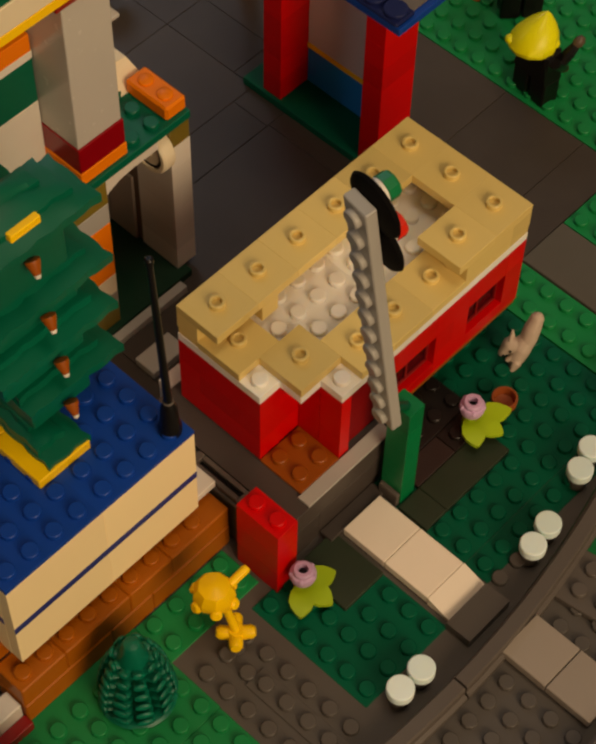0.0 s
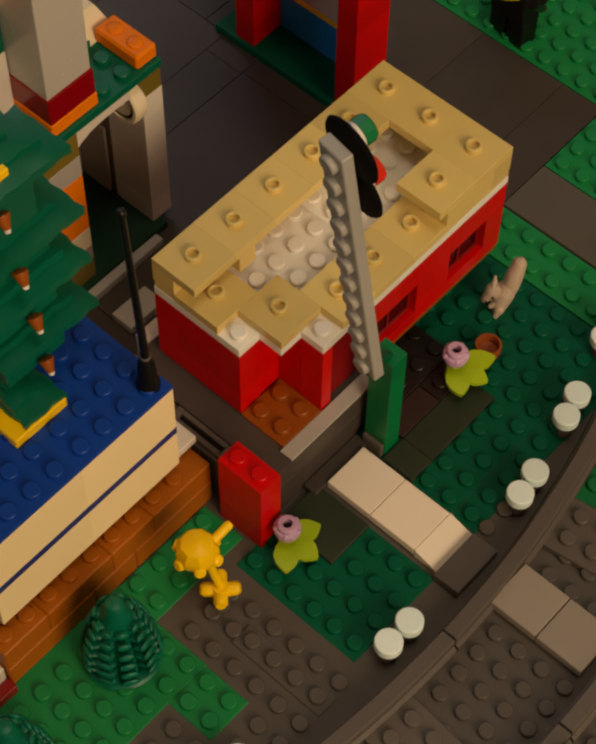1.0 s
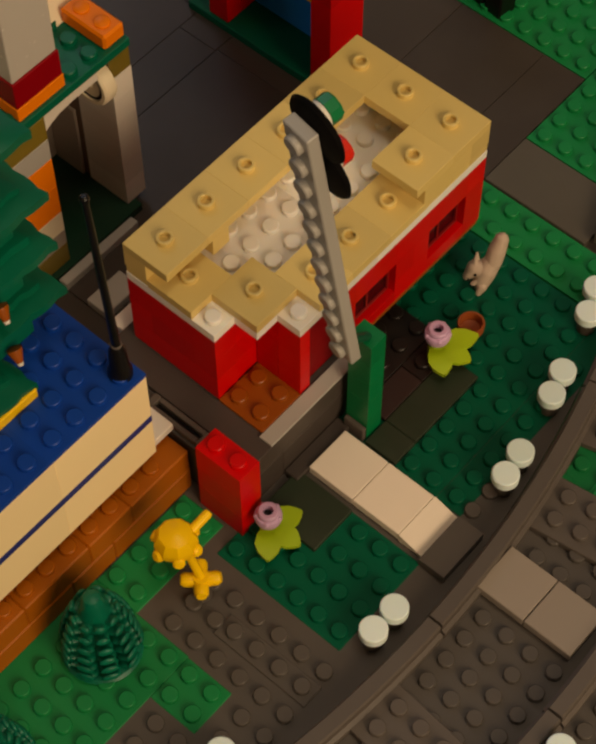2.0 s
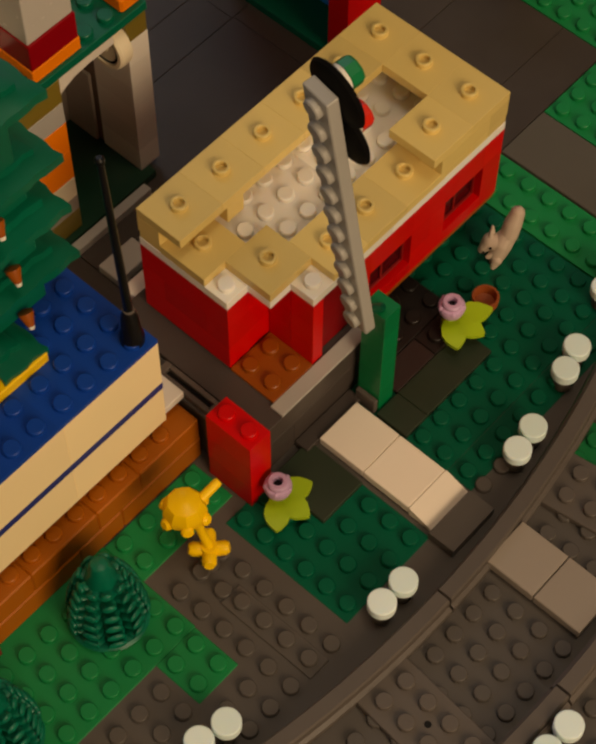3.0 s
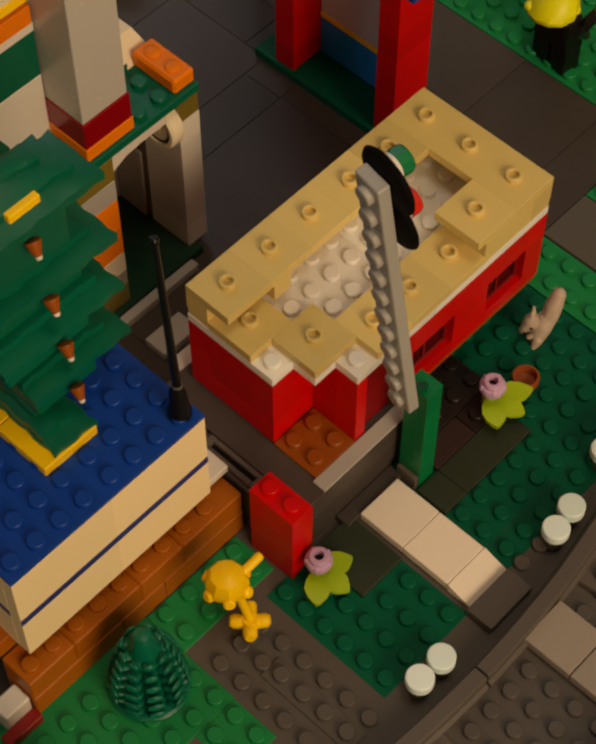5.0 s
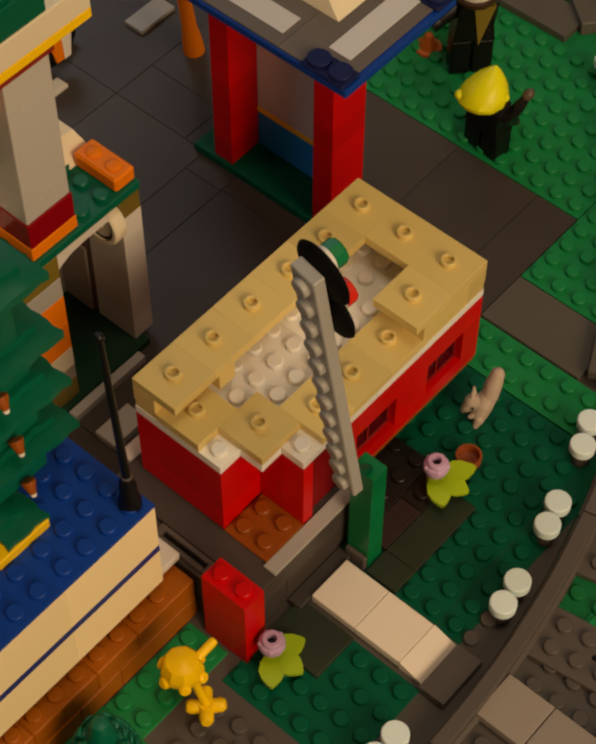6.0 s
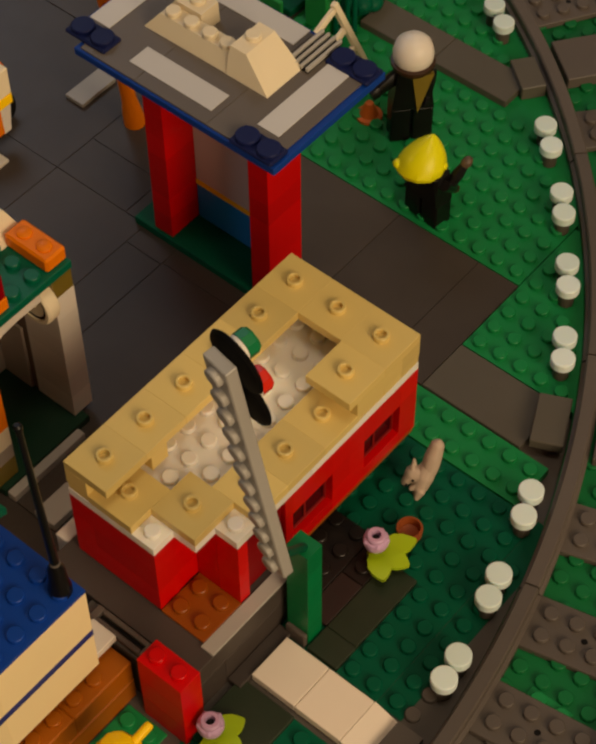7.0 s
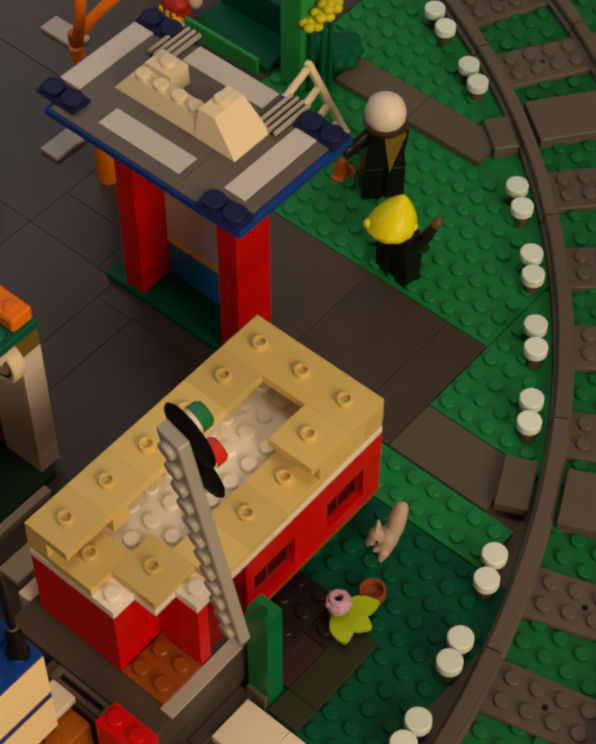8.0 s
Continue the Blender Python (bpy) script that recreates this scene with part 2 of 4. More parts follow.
def brick(x0, y0, z0, nx, ny, h, studs=True, g=0.015, skip=None):
    b = Geo().box(x0 + g, y0 + g, z0 + g * 0.5, x0 + nx - g, y0 + ny - g, z0 + h, 0.03)
    if studs:
        b.studs(x0, y0, nx, ny, z0 + h, skip)
    return b


def jumper(x0, y0, z0, nx=2, ny=2):
    b = Geo().box(x0, y0, z0, x0 + nx, y0 + ny, z0 + 0.4, 0.012)
    return b.stud(x0 + nx / 2, y0 + ny / 2, z0 + 0.4, 16, hollow=True)


# ---- ground ----
CX, CY = -28.3, -0.85  # the centre of the curved track


def radius(x, y):
    return math.hypot(x - CX, y - CY)


def ground_piece(name, x0, y0, x1, y1, mat, label, studs=True, rmax=99.0, z=0.0, holes=(), kind="structure", category="plate", n=12):
    nx, ny = round(x1 - x0), round(y1 - y0)
    px, py = (x1 - x0) / nx, (y1 - y0) / ny
    g = Geo()
    if rmax > 90:
        g.box(x0 + 0.02, y0 + 0.02, z - 0.4, x1 - 0.02, y1 - 0.02, z, 0.03)
    else:
        for j in range(ny * 6):
            ya, yb = y0 + j * py / 6, y0 + (j + 1) * py / 6
            far = min(x1, CX + math.sqrt(max(0.01, rmax ** 2 - (yb - CY) ** 2))) if yb > CY else x1
            if far > x0 + 0.3:
                g.add([(x0, ya, z - 0.4), (far, ya, z - 0.4), (far, yb, z - 0.4), (x0, yb, z - 0.4), (x0, ya, z), (far, ya, z), (far, yb, z), (x0, yb, z)],
                      [(0, 3, 2, 1), (4, 5, 6, 7), (0, 1, 5, 4), (1, 2, 6, 5), (2, 3, 7, 6), (3, 0, 4, 7)])
    if studs:
        g.studs(x0, y0, nx, ny, z, lambda x, y: radius(x, y) > rmax - 0.5 or any(a < x < c and b < y < d for a, b, c, d in holes), n, px, py)
    ob = solid(name, g, mat, (0, 0, 0), label, category, kind=kind)
    return ob


R, H = 200, 275
sheet = Geo().box(-R - 12, -R - 12, -1.4, R + 12, R + 12, -0.5, 0.05)
solid("ground", sheet, TRACKGREY, (0, 0, 0), "dark grey smooth floor under the toy street", "floor", kind="structure")
# unseen shell added round the street to bounce the lamps' light back
solid("wall_north", Geo().box(-R - 12, R, -0.5, R + 12, R + 12, H), WALLPAINT, (0, 0, 0), "plain beige painted wall added unseen round the street", "wall", kind="structure")
solid("wall_south", Geo().box(-R - 12, -R - 12, -0.5, R + 12, -R, H), WALLPAINT, (0, 0, 0), "plain beige painted wall added unseen round the street", "wall", kind="structure")
solid("wall_east", Geo().box(R, -R, -0.5, R + 12, R, H), WALLPAINT, (0, 0, 0), "plain beige painted wall added unseen round the street", "wall", kind="structure")
solid("wall_west", Geo().box(-R - 12, -R, -0.5, -R, -172, H).box(-R - 12, -78, -0.5, -R, 60, H).box(-R - 12, -172, -0.5, -R, -78, 108).box(-R - 12, -172, 204, -R, -78, H).box(-R - 12, 168, -0.5, -R, R, H).box(-R - 12, 60, -0.5, -R, 168, 120).box(-R - 12, 60, 228, -R, 168, H), WALLPAINT, (0, 0, 0), "plain beige painted wall added unseen, with two openings", "wall", kind="structure")
solid("ceiling", Geo().box(-R - 12, -R - 12, H, R + 12, R + 12, H + 10), WALLPAINT, (0, 0, 0), "plain pale painted ceiling added unseen over the street", "ceiling", kind="structure")

PATHB = (-11.3, 30.1, -1.4, 32.5)
FIELDS = [
    ("green_plate", -14, 22.15, 3.85, 44.0, GREEN, 42.3, (PATHB,)),
    ("green_plate", 3.9, 18.15, 11.0, 31.0, GREEN, 42.3, ()),
    ("green_plate", 2.2, 13.15, 10.2, 15.35, GREEN, 42.2, ()),
    ("dark_green_plate", 4.35, 3.15, 11.3, 13.1, DARKGREEN, 99, ((4.0, 0.8, 9.5, 4.6), (6.5, 3.0, 9.5, 8.3))),
    ("dark_green_plate", 11.3, 3.15, 12.4, 13.1, DARKGREEN, 42.3, ()),
    ("dark_green_plate", 6.9, -3.5, 12.5, 0.85, DARKGREEN, 99, ((6.5, -1.3, 9.5, 0.9),)),
    ("green_plate", 4.46, -6.95, 6.4, -2.5, GREEN, 99, ()),
    ("green_plate", 3.0, -18.0, 8.82, -6.91, GREEN, 99, ((2.9, -12.0, 4.85, -6.0),)),
    ("green_plate", 8.78, -8.85, 10.8, -6.95, GREEN, 99, ()),
]
for name, x0, y0, x1, y1, mat, rmax, holes in FIELDS:
    ground_piece(name, x0, y0, x1, y1, mat, "studded green building plate laid as lawn", rmax=rmax, holes=holes)

def sweep(r_pairs, a0, a1, step=1.0):
    """A closed profile of (radius, z) swept round the track's centre."""
    n = int((a1 - a0) / step) + 1
    g, k = Geo(), len(r_pairs)
    v = []
    for i in range(n):
        a = radians(a0 + (a1 - a0) * i / (n - 1))
        v += [(CX + r * math.cos(a), CY + r * math.sin(a), z) for r, z in r_pairs]
    f = [(i * k + j, i * k + (j + 1) % k, (i + 1) * k + (j + 1) % k, (i + 1) * k + j) for i in range(n - 1) for j in range(k)]
    f += [tuple(range(k))[::-1], tuple((n - 1) * k + j for j in range(k))]
    return g.add(v, f)


def sector(r0, r1, a0, a1, z0, z1):
    return sweep([(r0, z0), (r0, z1), (r1, z1), (r1, z0)], a0, a1, 1.5)


# grey studded base plate that fills the rest up to the rail
covered = [(a[1] - 0.2, a[2] - 0.2, a[3] + 0.2, a[4] + 0.2) for a in FIELDS[3:]] + [(8.7, -5.9, 13.0, -4.7)] + [(6.4, 0.6, 13.7, 3.3), (4.0, -2.2, 7.0, 0.7)]
g = sector(30.0, 42.2, -38, 19.5, -0.45, -0.03)
g.studs(4.1, -24.9, 11, 30, -0.03, lambda x, y: radius(x, y) > 41.8 or any(a < x < c and b < y < d for a, b, c, d in covered))
solid("grey_baseplate", g, DARKGREY, (0, 0, 0), "dark grey studded baseplate beside the railway curve", "plate", kind="structure")

solid("grey_plate", Geo().box(8.85, -5.78, -0.1, 12.9, -4.85, 0.05, 0.02).studs(8.9, -5.8, 4, 1, 0.05), DARKGREY, (0, 0, 0), "narrow dark grey plate laid on the baseplate", "plate", kind="structure")

# smooth grey tiles of the yard
yard = thing("floor", (0, 0, 0), "dark grey smooth tiles laid as a yard", "floor")
tagged(yard, kind="structure")
for x0, y0, x1, y1 in [(-10.55, 5.2, -8.55, 13.4), (-8.53, 1.0, -2.47, 13.5), (-2.45, 1.0, 3.0, 15.4), (-8.53, 13.52, -2.47, 22.1), (-2.45, 15.44, 1.79, 22.1), (1.81, 15.44, 3.85, 22.1), (-10.55, 13.42, -8.55, 14.63), (-11.75, 14.65, -8.55, 22.1),
                       (-15.9, 14.65, -11.77, 16.92), (-15.9, 16.94, -11.77, 22.1), (-15.9, 1.0, -10.57, 14.63), (-26, 1.0, -15.92, 14.63), (-26, 14.65, -15.92, 22.1), (-44, 1.0, -26.02, 22.1),
                       (-44, 22.14, -14.05, 50), (-24, -30, -6, 0.97), (-5.98, -30, 2.9, 0.97), (-10.55, 1.0, -8.55, 5.18)]:
    part("tile", Geo().box(x0, y0, -0.4, x1, y1, 0.003 * (int(-x0 + y1) % 3), 0.014), TILEGREY, yard)


def footpath(name, rects, z, mat, label):
    p = thing(name, (0, 0, 0), label, "path")
    tagged(p, kind="structure")
    for x0, y0, x1, y1 in rects:
        part("tile", Geo().box(x0 + 0.012, y0 + 0.012, z - 0.4, x1 - 0.012, y1 - 0.012, z, 0.025), mat, p)
    return p


footpath("footpath", [(3.87, 15.44, 8.75, 18.1)], 0.03, PATHGREY, "smooth grey tile path to the railway crossing")
footpath("footpath", [(-11.2, 30.2, -7.0, 32.15), (-7.0, 30.2, -2.75, 32.15)], 0.4, PATHGREY, "smooth grey tile path through the lawn")
tan_path = footpath("garden_path", [(7.25, 1.0, 9.27, 3.0), (9.27, 1.0, 11.35, 3.0)], 0.45, PATHCREAM, "cream tile garden path leading to the door")


def ramp(x0, y0, x1, y1, za, zb):
    """A slope that falls from za at x0 to zb at x1."""
    return Geo().add([(x0, y0, 0), (x1, y0, 0), (x1, y1, 0), (x0, y1, 0), (x0, y0, za), (x1, y0, zb), (x1, y1, zb), (x0, y1, za)],
                     [(0, 3, 2, 1), (4, 5, 6, 7), (0, 1, 5, 4), (1, 2, 6, 5), (2, 3, 7, 6), (3, 0, 4, 7)])


part("end_slope", ramp(11.37, 1.0, 12.4, 3.0, 0.45, 0.12), PATHCREAM, tan_path)
solid("crossing_ramp", ramp(12.45, 0.75, 13.55, 2.95, 0.4, 0.46), DARKGREY, (0, 0, 0), "small dark grey ramp beside the rail", "ramp", "ramps at the rail")
for a, r0, r1, half, top in [(25.6, 40.75, 42.1, 1.2, 0.5), (52.4, 41.05, 42.2, 0.98, 0.72)]:
    c, d = math.cos(radians(a)), math.sin(radians(a))
    block = Geo().box(r0 - 41.5, -half, 0.0, r1 - 41.5, half, top, 0.04)
    solid("crossing_ramp", block, PATHGREY, (CX + 41.5 * c, CY + 41.5 * d, 0.0), "small grey filler block between path and rail", "ramp", "ramps at the rail", a)


# ---- railway ----
def rail_profile(r):
    return [(r - 0.44, 0.02), (r + 0.44, 0.02), (r + 0.44, 0.32), (r + 0.30, 0.42), (r + 0.30, 0.80), (r + 0.24, 0.88), (r - 0.24, 0.88), (r - 0.30, 0.80), (r - 0.30, 0.42), (r - 0.44, 0.32)][::-1]


railway = thing("railway_track", (0, 0, 0), "curved dark grey toy railway track with studded sleepers", "railway track")
for r in (42.72, 47.7):
    for a0 in range(-45, 78, 15):
        part("rail", sweep(rail_profile(r), a0 + 0.06, a0 + 14.94), TRACKGREY, railway)


for a in (-40.6, -34.6, -28.6, -22.6, -16.6, -10.6, -4.6, 8.4, 13.6, 19.4, 29.6, 35.7, 41.5, 47.6, 58.2, 64.2, 70.2):
    s = Geo().box(42.45, -1.15, 0.0, 49.4, 1.15, 0.3, 0.03)
    s.studs(43.25, -1.0, 4, 2, 0.3)
    # flat black disc paints the dark of a small hole
    s.lathe([(0.13, 0.29), (0.13, 0.306)], 10, slot=1, m=Matrix.Translation((45.25, 0, 0)))
    part("sleeper", s, (TRACKGREY, BLACK), railway, m=Matrix.Translation((CX * S, CY * S, 0)) @ Matrix.Rotation(radians(a), 4, "Z"))
g = sector(42.22, 52.5, 8.0, 76, -0.4, -0.02)
for ix in range(-28, 24):
    for iy in range(0, 52):
        x, y = ix + 0.4, iy + 0.6
        r, a = radius(x, y), math.degrees(math.atan2(y - CY, x - CX))
        if 8.5 < a < 70 and (43.3 < r < 47.0 or 48.4 < r < 52):
            g.stud(x, y, -0.02, 10)
solid("green_track_bed", g, DIMGREEN, (0, 0, 0), "green studded plates under the railway curve", "plate", kind="structure")
g = Geo()
for ix in range(5, 26):
    for iy in range(-28, 8):
        x, y = ix + 0.4, iy + 0.6
        r, a = radius(x, y), math.degrees(math.atan2(y - CY, x - CX))
        if a < 8 and (43.3 < r < 47.0 or 48.4 < r < 54) and not (14.4 < x < 19 and 1 < y < 3.4):
            g.stud(x, y, -0.03, 10)
bed = sector(42.22, 56, -46, 7.9, -0.4, -0.03)
g.add(bed.v, bed.f)
solid("grey_track_bed", g, DARKGREY, (0, 0, 0), "dark grey studded plates under the railway curve", "plate", kind="structure")
solid("green_corner_plate", Geo().box(15.2, 5.4, -0.2, 17.0, 7.3, 0.04).studs(15.2, 5.4, 2, 2, 0.04), GREEN, (0, 0, 0), "small green plate between the rails", "plate")

# crossings between the rails
footpath("crossing", [(14.58, 1.2, 16.58, 3.2), (16.6, 1.2, 18.55, 3.2)], 0.55, PATHTILE, "worn beige tiles between the rails")
for a, half in ((25.3, 1.35), (53.1, 1.3)):
    c = thing("crossing", (0, 0, 0), "dark grey tile crossing between the rails", "crossing")
    tagged(c, kind="structure")
    part("tile", Geo().box(43.3, -half, 0.0, 47.1, half, 0.62, 0.04), TRACKGREY, c, m=Matrix.Translation((CX * S, CY * S, 0)) @ Matrix.Rotation(radians(a), 4, "Z"))

# white lamp posts in pairs along the rail
peg = Geo().lathe([(0.33, 0.0), (0.33, 0.74), (0.3, 0.78)], 18)
cap = Geo().lathe([(0.38, 0.79), (0.5, 0.8), (0.5, 1.16), (0.465, 1.2)], 26)
first = None
for x, y in [(12.7, 6.06), (12.86, 5.0), (13.15, -1.45), (13.13, -2.52), (12.15, -8.97), (11.93, -10.0), (10.6, 13.45), (11.03, 12.37), (11.82, 9.71), (12.1, 8.68),
             (7.31, 20.38), (7.9, 19.4), (5.15, 23.64), (5.87, 22.66), (2.67, 26.76), (3.44, 25.82), (-0.18, 29.6), (0.74, 28.72), (-6.55, 34.45), (-5.5, 33.75),
             (-10.16, 36.5), (-9.0, 35.83), (20.3, -1.75), (20.3, -2.85)]:
    if first is None:
        first = thing("marker_post", (x, y, -0.02), "short round marker post with white cap beside the rail", "post", "white posts along the rail")
        part("peg", peg, PEG, first, "grey peg")
        part("cap", cap, MILK, first, "white round cap")
    else:
        copy_thing(first, pose(x * S, y * S, -0.02 * S))


# ---- red house with the tan roof ----
house = thing("toy_house", (0, 0, 0), "red brick toy house with tan stepped roof, open corner", "toy house")
for x0, y0, z0, x1, y1, z1 in [(-0.55, -1.15, 1.61, 6.62, 4.25, 2.7), (-0.55, -1.15, 0.0, 6.62, 0.38, 1.6), (-0.55, 0.39, 0.0, 6.62, 4.25, 1.6)]:
    part("plinth", Geo().box(x0, y0, z0, x1, y1, z1, 0.02), PLINTHGREY, house, "dark grey plinth")
part("plinth", Geo().box(-0.55, 4.26, 0.0, 4.3, 12.0, 2.7, 0.03), PLINTHGREY, house, "dark grey plinth")
part("house_floor", Geo().box(0.0, 4.26, 2.71, 6.0, 12.0, 2.79, 0.02), RUST, house, "rust-brown floor plate")
part("door_sill", Geo().box(6.04, -0.2, 2.7, 6.62, 4.2, 2.8, 0.02), LIGHTGREY, house, "light grey sill tile")
part("floor_plate", Geo().box(4.02, -0.02, 2.7, 6.03, 2.0, 2.82, 0.02).studs(4.0, 0.0, 2, 2, 2.82), RUST, house, "rust-brown studded floor plate")
part("step_plate", Geo().box(6.64, 0.4, 0.0, 7.24, 3.3, 0.3, 0.03), PLINTHGREY, house, "dark grey door step")


def wall_run(x0, y0, x1, y1, lens):
    """One-stud-thick courses of red bricks between two points, with joints staggered from course to course."""
    along = x1 - x0 if abs(x1 - x0) > abs(y1 - y0) else y1 - y0
    flat = abs(x1 - x0) > abs(y1 - y0)
    for c in range(3):
        at, k = 0.0, c
        while at < along - 0.01:
            n = min(lens[k % len(lens)] if at or c % 2 == 0 else 1, along - at)
            z = 2.8 + 1.2 * c
            b = Geo()
            if flat:
                b.box(x0 + at, y0, z, x0 + at + n, y1, z + 1.2, 0.006)
            else:
                b.box(x0, y0 + at, z, x1, y0 + at + n, z + 1.2, 0.006)
            part("brick", b, RED, house)
            at, k = at + n, k + 1


wall_run(0, 0, 4, 1, (4, 2, 2))
wall_run(0, 1, 1, 12, (4, 3, 2))
wall_run(1, 11.0, 6, 12, (3, 2))
wall_run(5, 2, 6, 2.5, (1,))
wall_run(5, 4.5, 6, 4.9, (1,))
wall_run(5, 7.1, 6, 8.92, (2,))
wall_run(3, 1, 3.97, 4, (3,))
wall_run(4, 2, 4.98, 2.5, (1,))
# panel closes the doorway; its darkened red stands in for the recess's shade
house_door = part("door", Geo().box(5.62, 2.51, 2.84, 5.82, 4.49, 6.39, 0.03), plastic("dark_maroon_plastic", "86060C", 0.5, dust=0.0, spec=0.15), house, "dark maroon panel for the shaded doorway")
part("door_handle", Geo().lathe([(0.07, 0.0), (0.09, 0.06), (0.06, 0.12)], 10, m=Matrix.Translation((5.82, 4.2, 4.6)) @ Matrix.Rotation(radians(90), 4, "Y")), MAROON, house_door, "maroon knob")
for y0, y1 in ((4.9, 7.1), (8.92, 11.0)):
    part("brick", Geo().box(5.0, y0, 2.8, 6.0, y1, 3.42, 0.006), RED, house)
    part("brick", Geo().box(5.0, y0, 5.15, 6.0, y1, 6.4, 0.006), RED, house)
    w = part("window", Geo().box(5.5, y0 + 0.02, 3.44, 5.74, y0 + 0.12, 5.14, 0.02).box(5.5, y1 - 0.12, 3.44, 5.74, y1 - 0.02, 5.14, 0.02)
             .box(5.5, y0 + 0.12, 3.44, 5.74, y1 - 0.12, 3.54, 0.02).box(5.5, y0 + 0.12, 5.04, 5.74, y1 - 0.12, 5.14, 0.02), MAROON, house, "maroon window frame")
    part("pane", Geo().box(5.55, y0 + 0.12, 3.54, 5.66, y1 - 0.12, 5.04, 0.01), SMOKED, w, "dark glossy pane")
    y = y0 + (y1 - y0) * 0.45
    part("glazing_bar", Geo().box(5.665, y - 0.05, 3.55, 5.72, y + 0.05, 5.03, 0.02), MAROON, w)
# rust-red foot of the wall towards the garden
part("wall_foot", Geo().box(5.4, 4.3, 2.5, 5.97, 11.95, 2.7, 0.02), RUST, house, "rust-brown wall foot")

# white ceiling plates under the roof
skip = lambda x, y: x < 1 or y > 11 or (x < 2 and y < 3) or (x > 4 and y > 3.1) or (x > 3 and 1 < y < 3 and x < 5) or (y < 1.05 and x < 3)
for x0, y0, x1, y1 in [(0, 0, 4, 1), (0, 1, 5, 2), (0, 2, 6, 6), (0, 6, 6, 12)]:
    part("ceiling_plate", Geo().box(x0, y0, 6.402, x1, y1, 6.8, 0.012)
         .studs(x0, y0, int(x1 - x0), int(y1 - y0), 6.8, skip), MILKWHITE, house, "white studded plate")
# lower ring of the roof
for x0, y0, nx, ny in [(1, 0, 2, 2), (3, 1, 2, 2), (4, 3, 2, 1.7), (4, 4.7, 2, 2), (4, 6.7, 2, 2)]:
    part("jumper_plate", jumper(x0, y0, 6.8, nx, ny), TAN, house)
part("roof_plate", brick(0, 0, 6.8, 1, 3, 0.4), TAN, house)
part("roof_plate", Geo().box(0.01, 3.01, 6.8, 1.0, 9.99, 7.19, 0.025), TAN, house)
part("roof_plate", Geo().box(4.01, 8.71, 6.8, 5.99, 9.99, 7.19, 0.025), TAN, house)
part("roof_plate", Geo().box(0.01, 11.0, 6.8, 5.99, 11.99, 7.19, 0.025), TAN, house)
part("roof_plate", Geo().box(5.0, 10.0, 6.8, 5.99, 10.99, 7.19, 0.02), TAN, house)
# brick edging between the two rings
for x0, y0, x1, y1 in [(0, 0, 1, 4), (0, 4, 1, 8), (0, 8, 1, 12), (1, 11, 6, 12), (5, 8.45, 6, 11), (4.02, 8.5, 5, 10)]:
    part("roof_brick", Geo().box(x0, y0, 7.2, x1, y1, 7.998, 0.008), TAN, house)
part("roof_brick", Geo().box(1, 2.2, 7.2, 2, 2.99, 7.998, 0.008), TAN, house)
upper = mesh_of("jumper_plate", jumper(0, 0, 8.0), TAN)
for x, y in [(0, 0), (0, 2), (0, 4), (0, 6), (0, 8), (0, 10), (2, 10), (4, 10), (4, 8)]:
    part("jumper_plate", upper, TAN, house, at=(x, y, 0))

# grey slotted strip and pale tiles on the yard beside the house
BX0, BX1, BY0, BY1, BZ = 2.45, 4.55, -1.82, -1.22, 2.55
strip = Geo().box(1.7, -1.92, 0.0, 5.1, -1.17, BZ, 0.03)
solid("slotted_strip", strip, DARKGREY, (0, 0, 0), "dark grey slotted strip lying along the plinth", "strip")
bar_g = Geo().box(BX0, BY0, BZ, BX1, BY0 + 0.2, BZ + 0.25, 0.03).box(BX0, BY1 - 0.2, BZ, BX1, BY1, BZ + 0.25, 0.03).box(BX0 - 0.3, BY0, BZ, BX0 - 0.005, BY1, BZ + 0.25, 0.03).box(BX1 + 0.005, BY0, BZ, BX1 + 0.5, BY1, BZ + 0.25, 0.03)
# black sheet on the slot's bottom paints the shade inside it
bar_g.box(BX0, BY0 + 0.2, BZ, BX1, BY1 - 0.2, BZ + 0.06, 0.01, slot=1)
solid("slotted_bar", bar_g, (TRACKGREY, BLACK), (0, 0, 0), "grey slotted bar on the strip", "bar")
for x0, y0, x1, y1 in [(-1.5, -0.05, -0.58, 1.0), (-3.7, 0.98, -2.65, 2.75), (-5.12, 0.95, -4.72, 4.85)]:
    solid("yard_tile", Geo().box(x0, y0, 0.0, x1, y1, 0.4, 0.03), LIGHTGREY, (0, 0, 0), "light grey tile lying on the dark yard", "tile", "light grey yard tiles")
solid("corner_tile", Geo().box(-1.2, -0.05, 0.4, -0.56, 1.0, 2.62, 0.03), WHITE, (0, 0, 0), "light grey corner block beside the plinth", "block")

# ---- rail signal ----
signal = thing("rail_signal", (0, 0, 0), "grey stud-plate rail signal with green and red lamps", "rail signal")
for k in range(5):
    part("green_post", Geo().box(6.95, 3.4, 1.2 * k, 7.92, 4.18, 1.2 * k + 1.2, 0.008), POSTGREEN, signal, "green post brick")
part("foot_tile", Geo().box(7.0, 3.2, 0.0, 7.9, 3.39, 0.8, 0.03), TRACKGREY, signal, "grey tile at the foot")
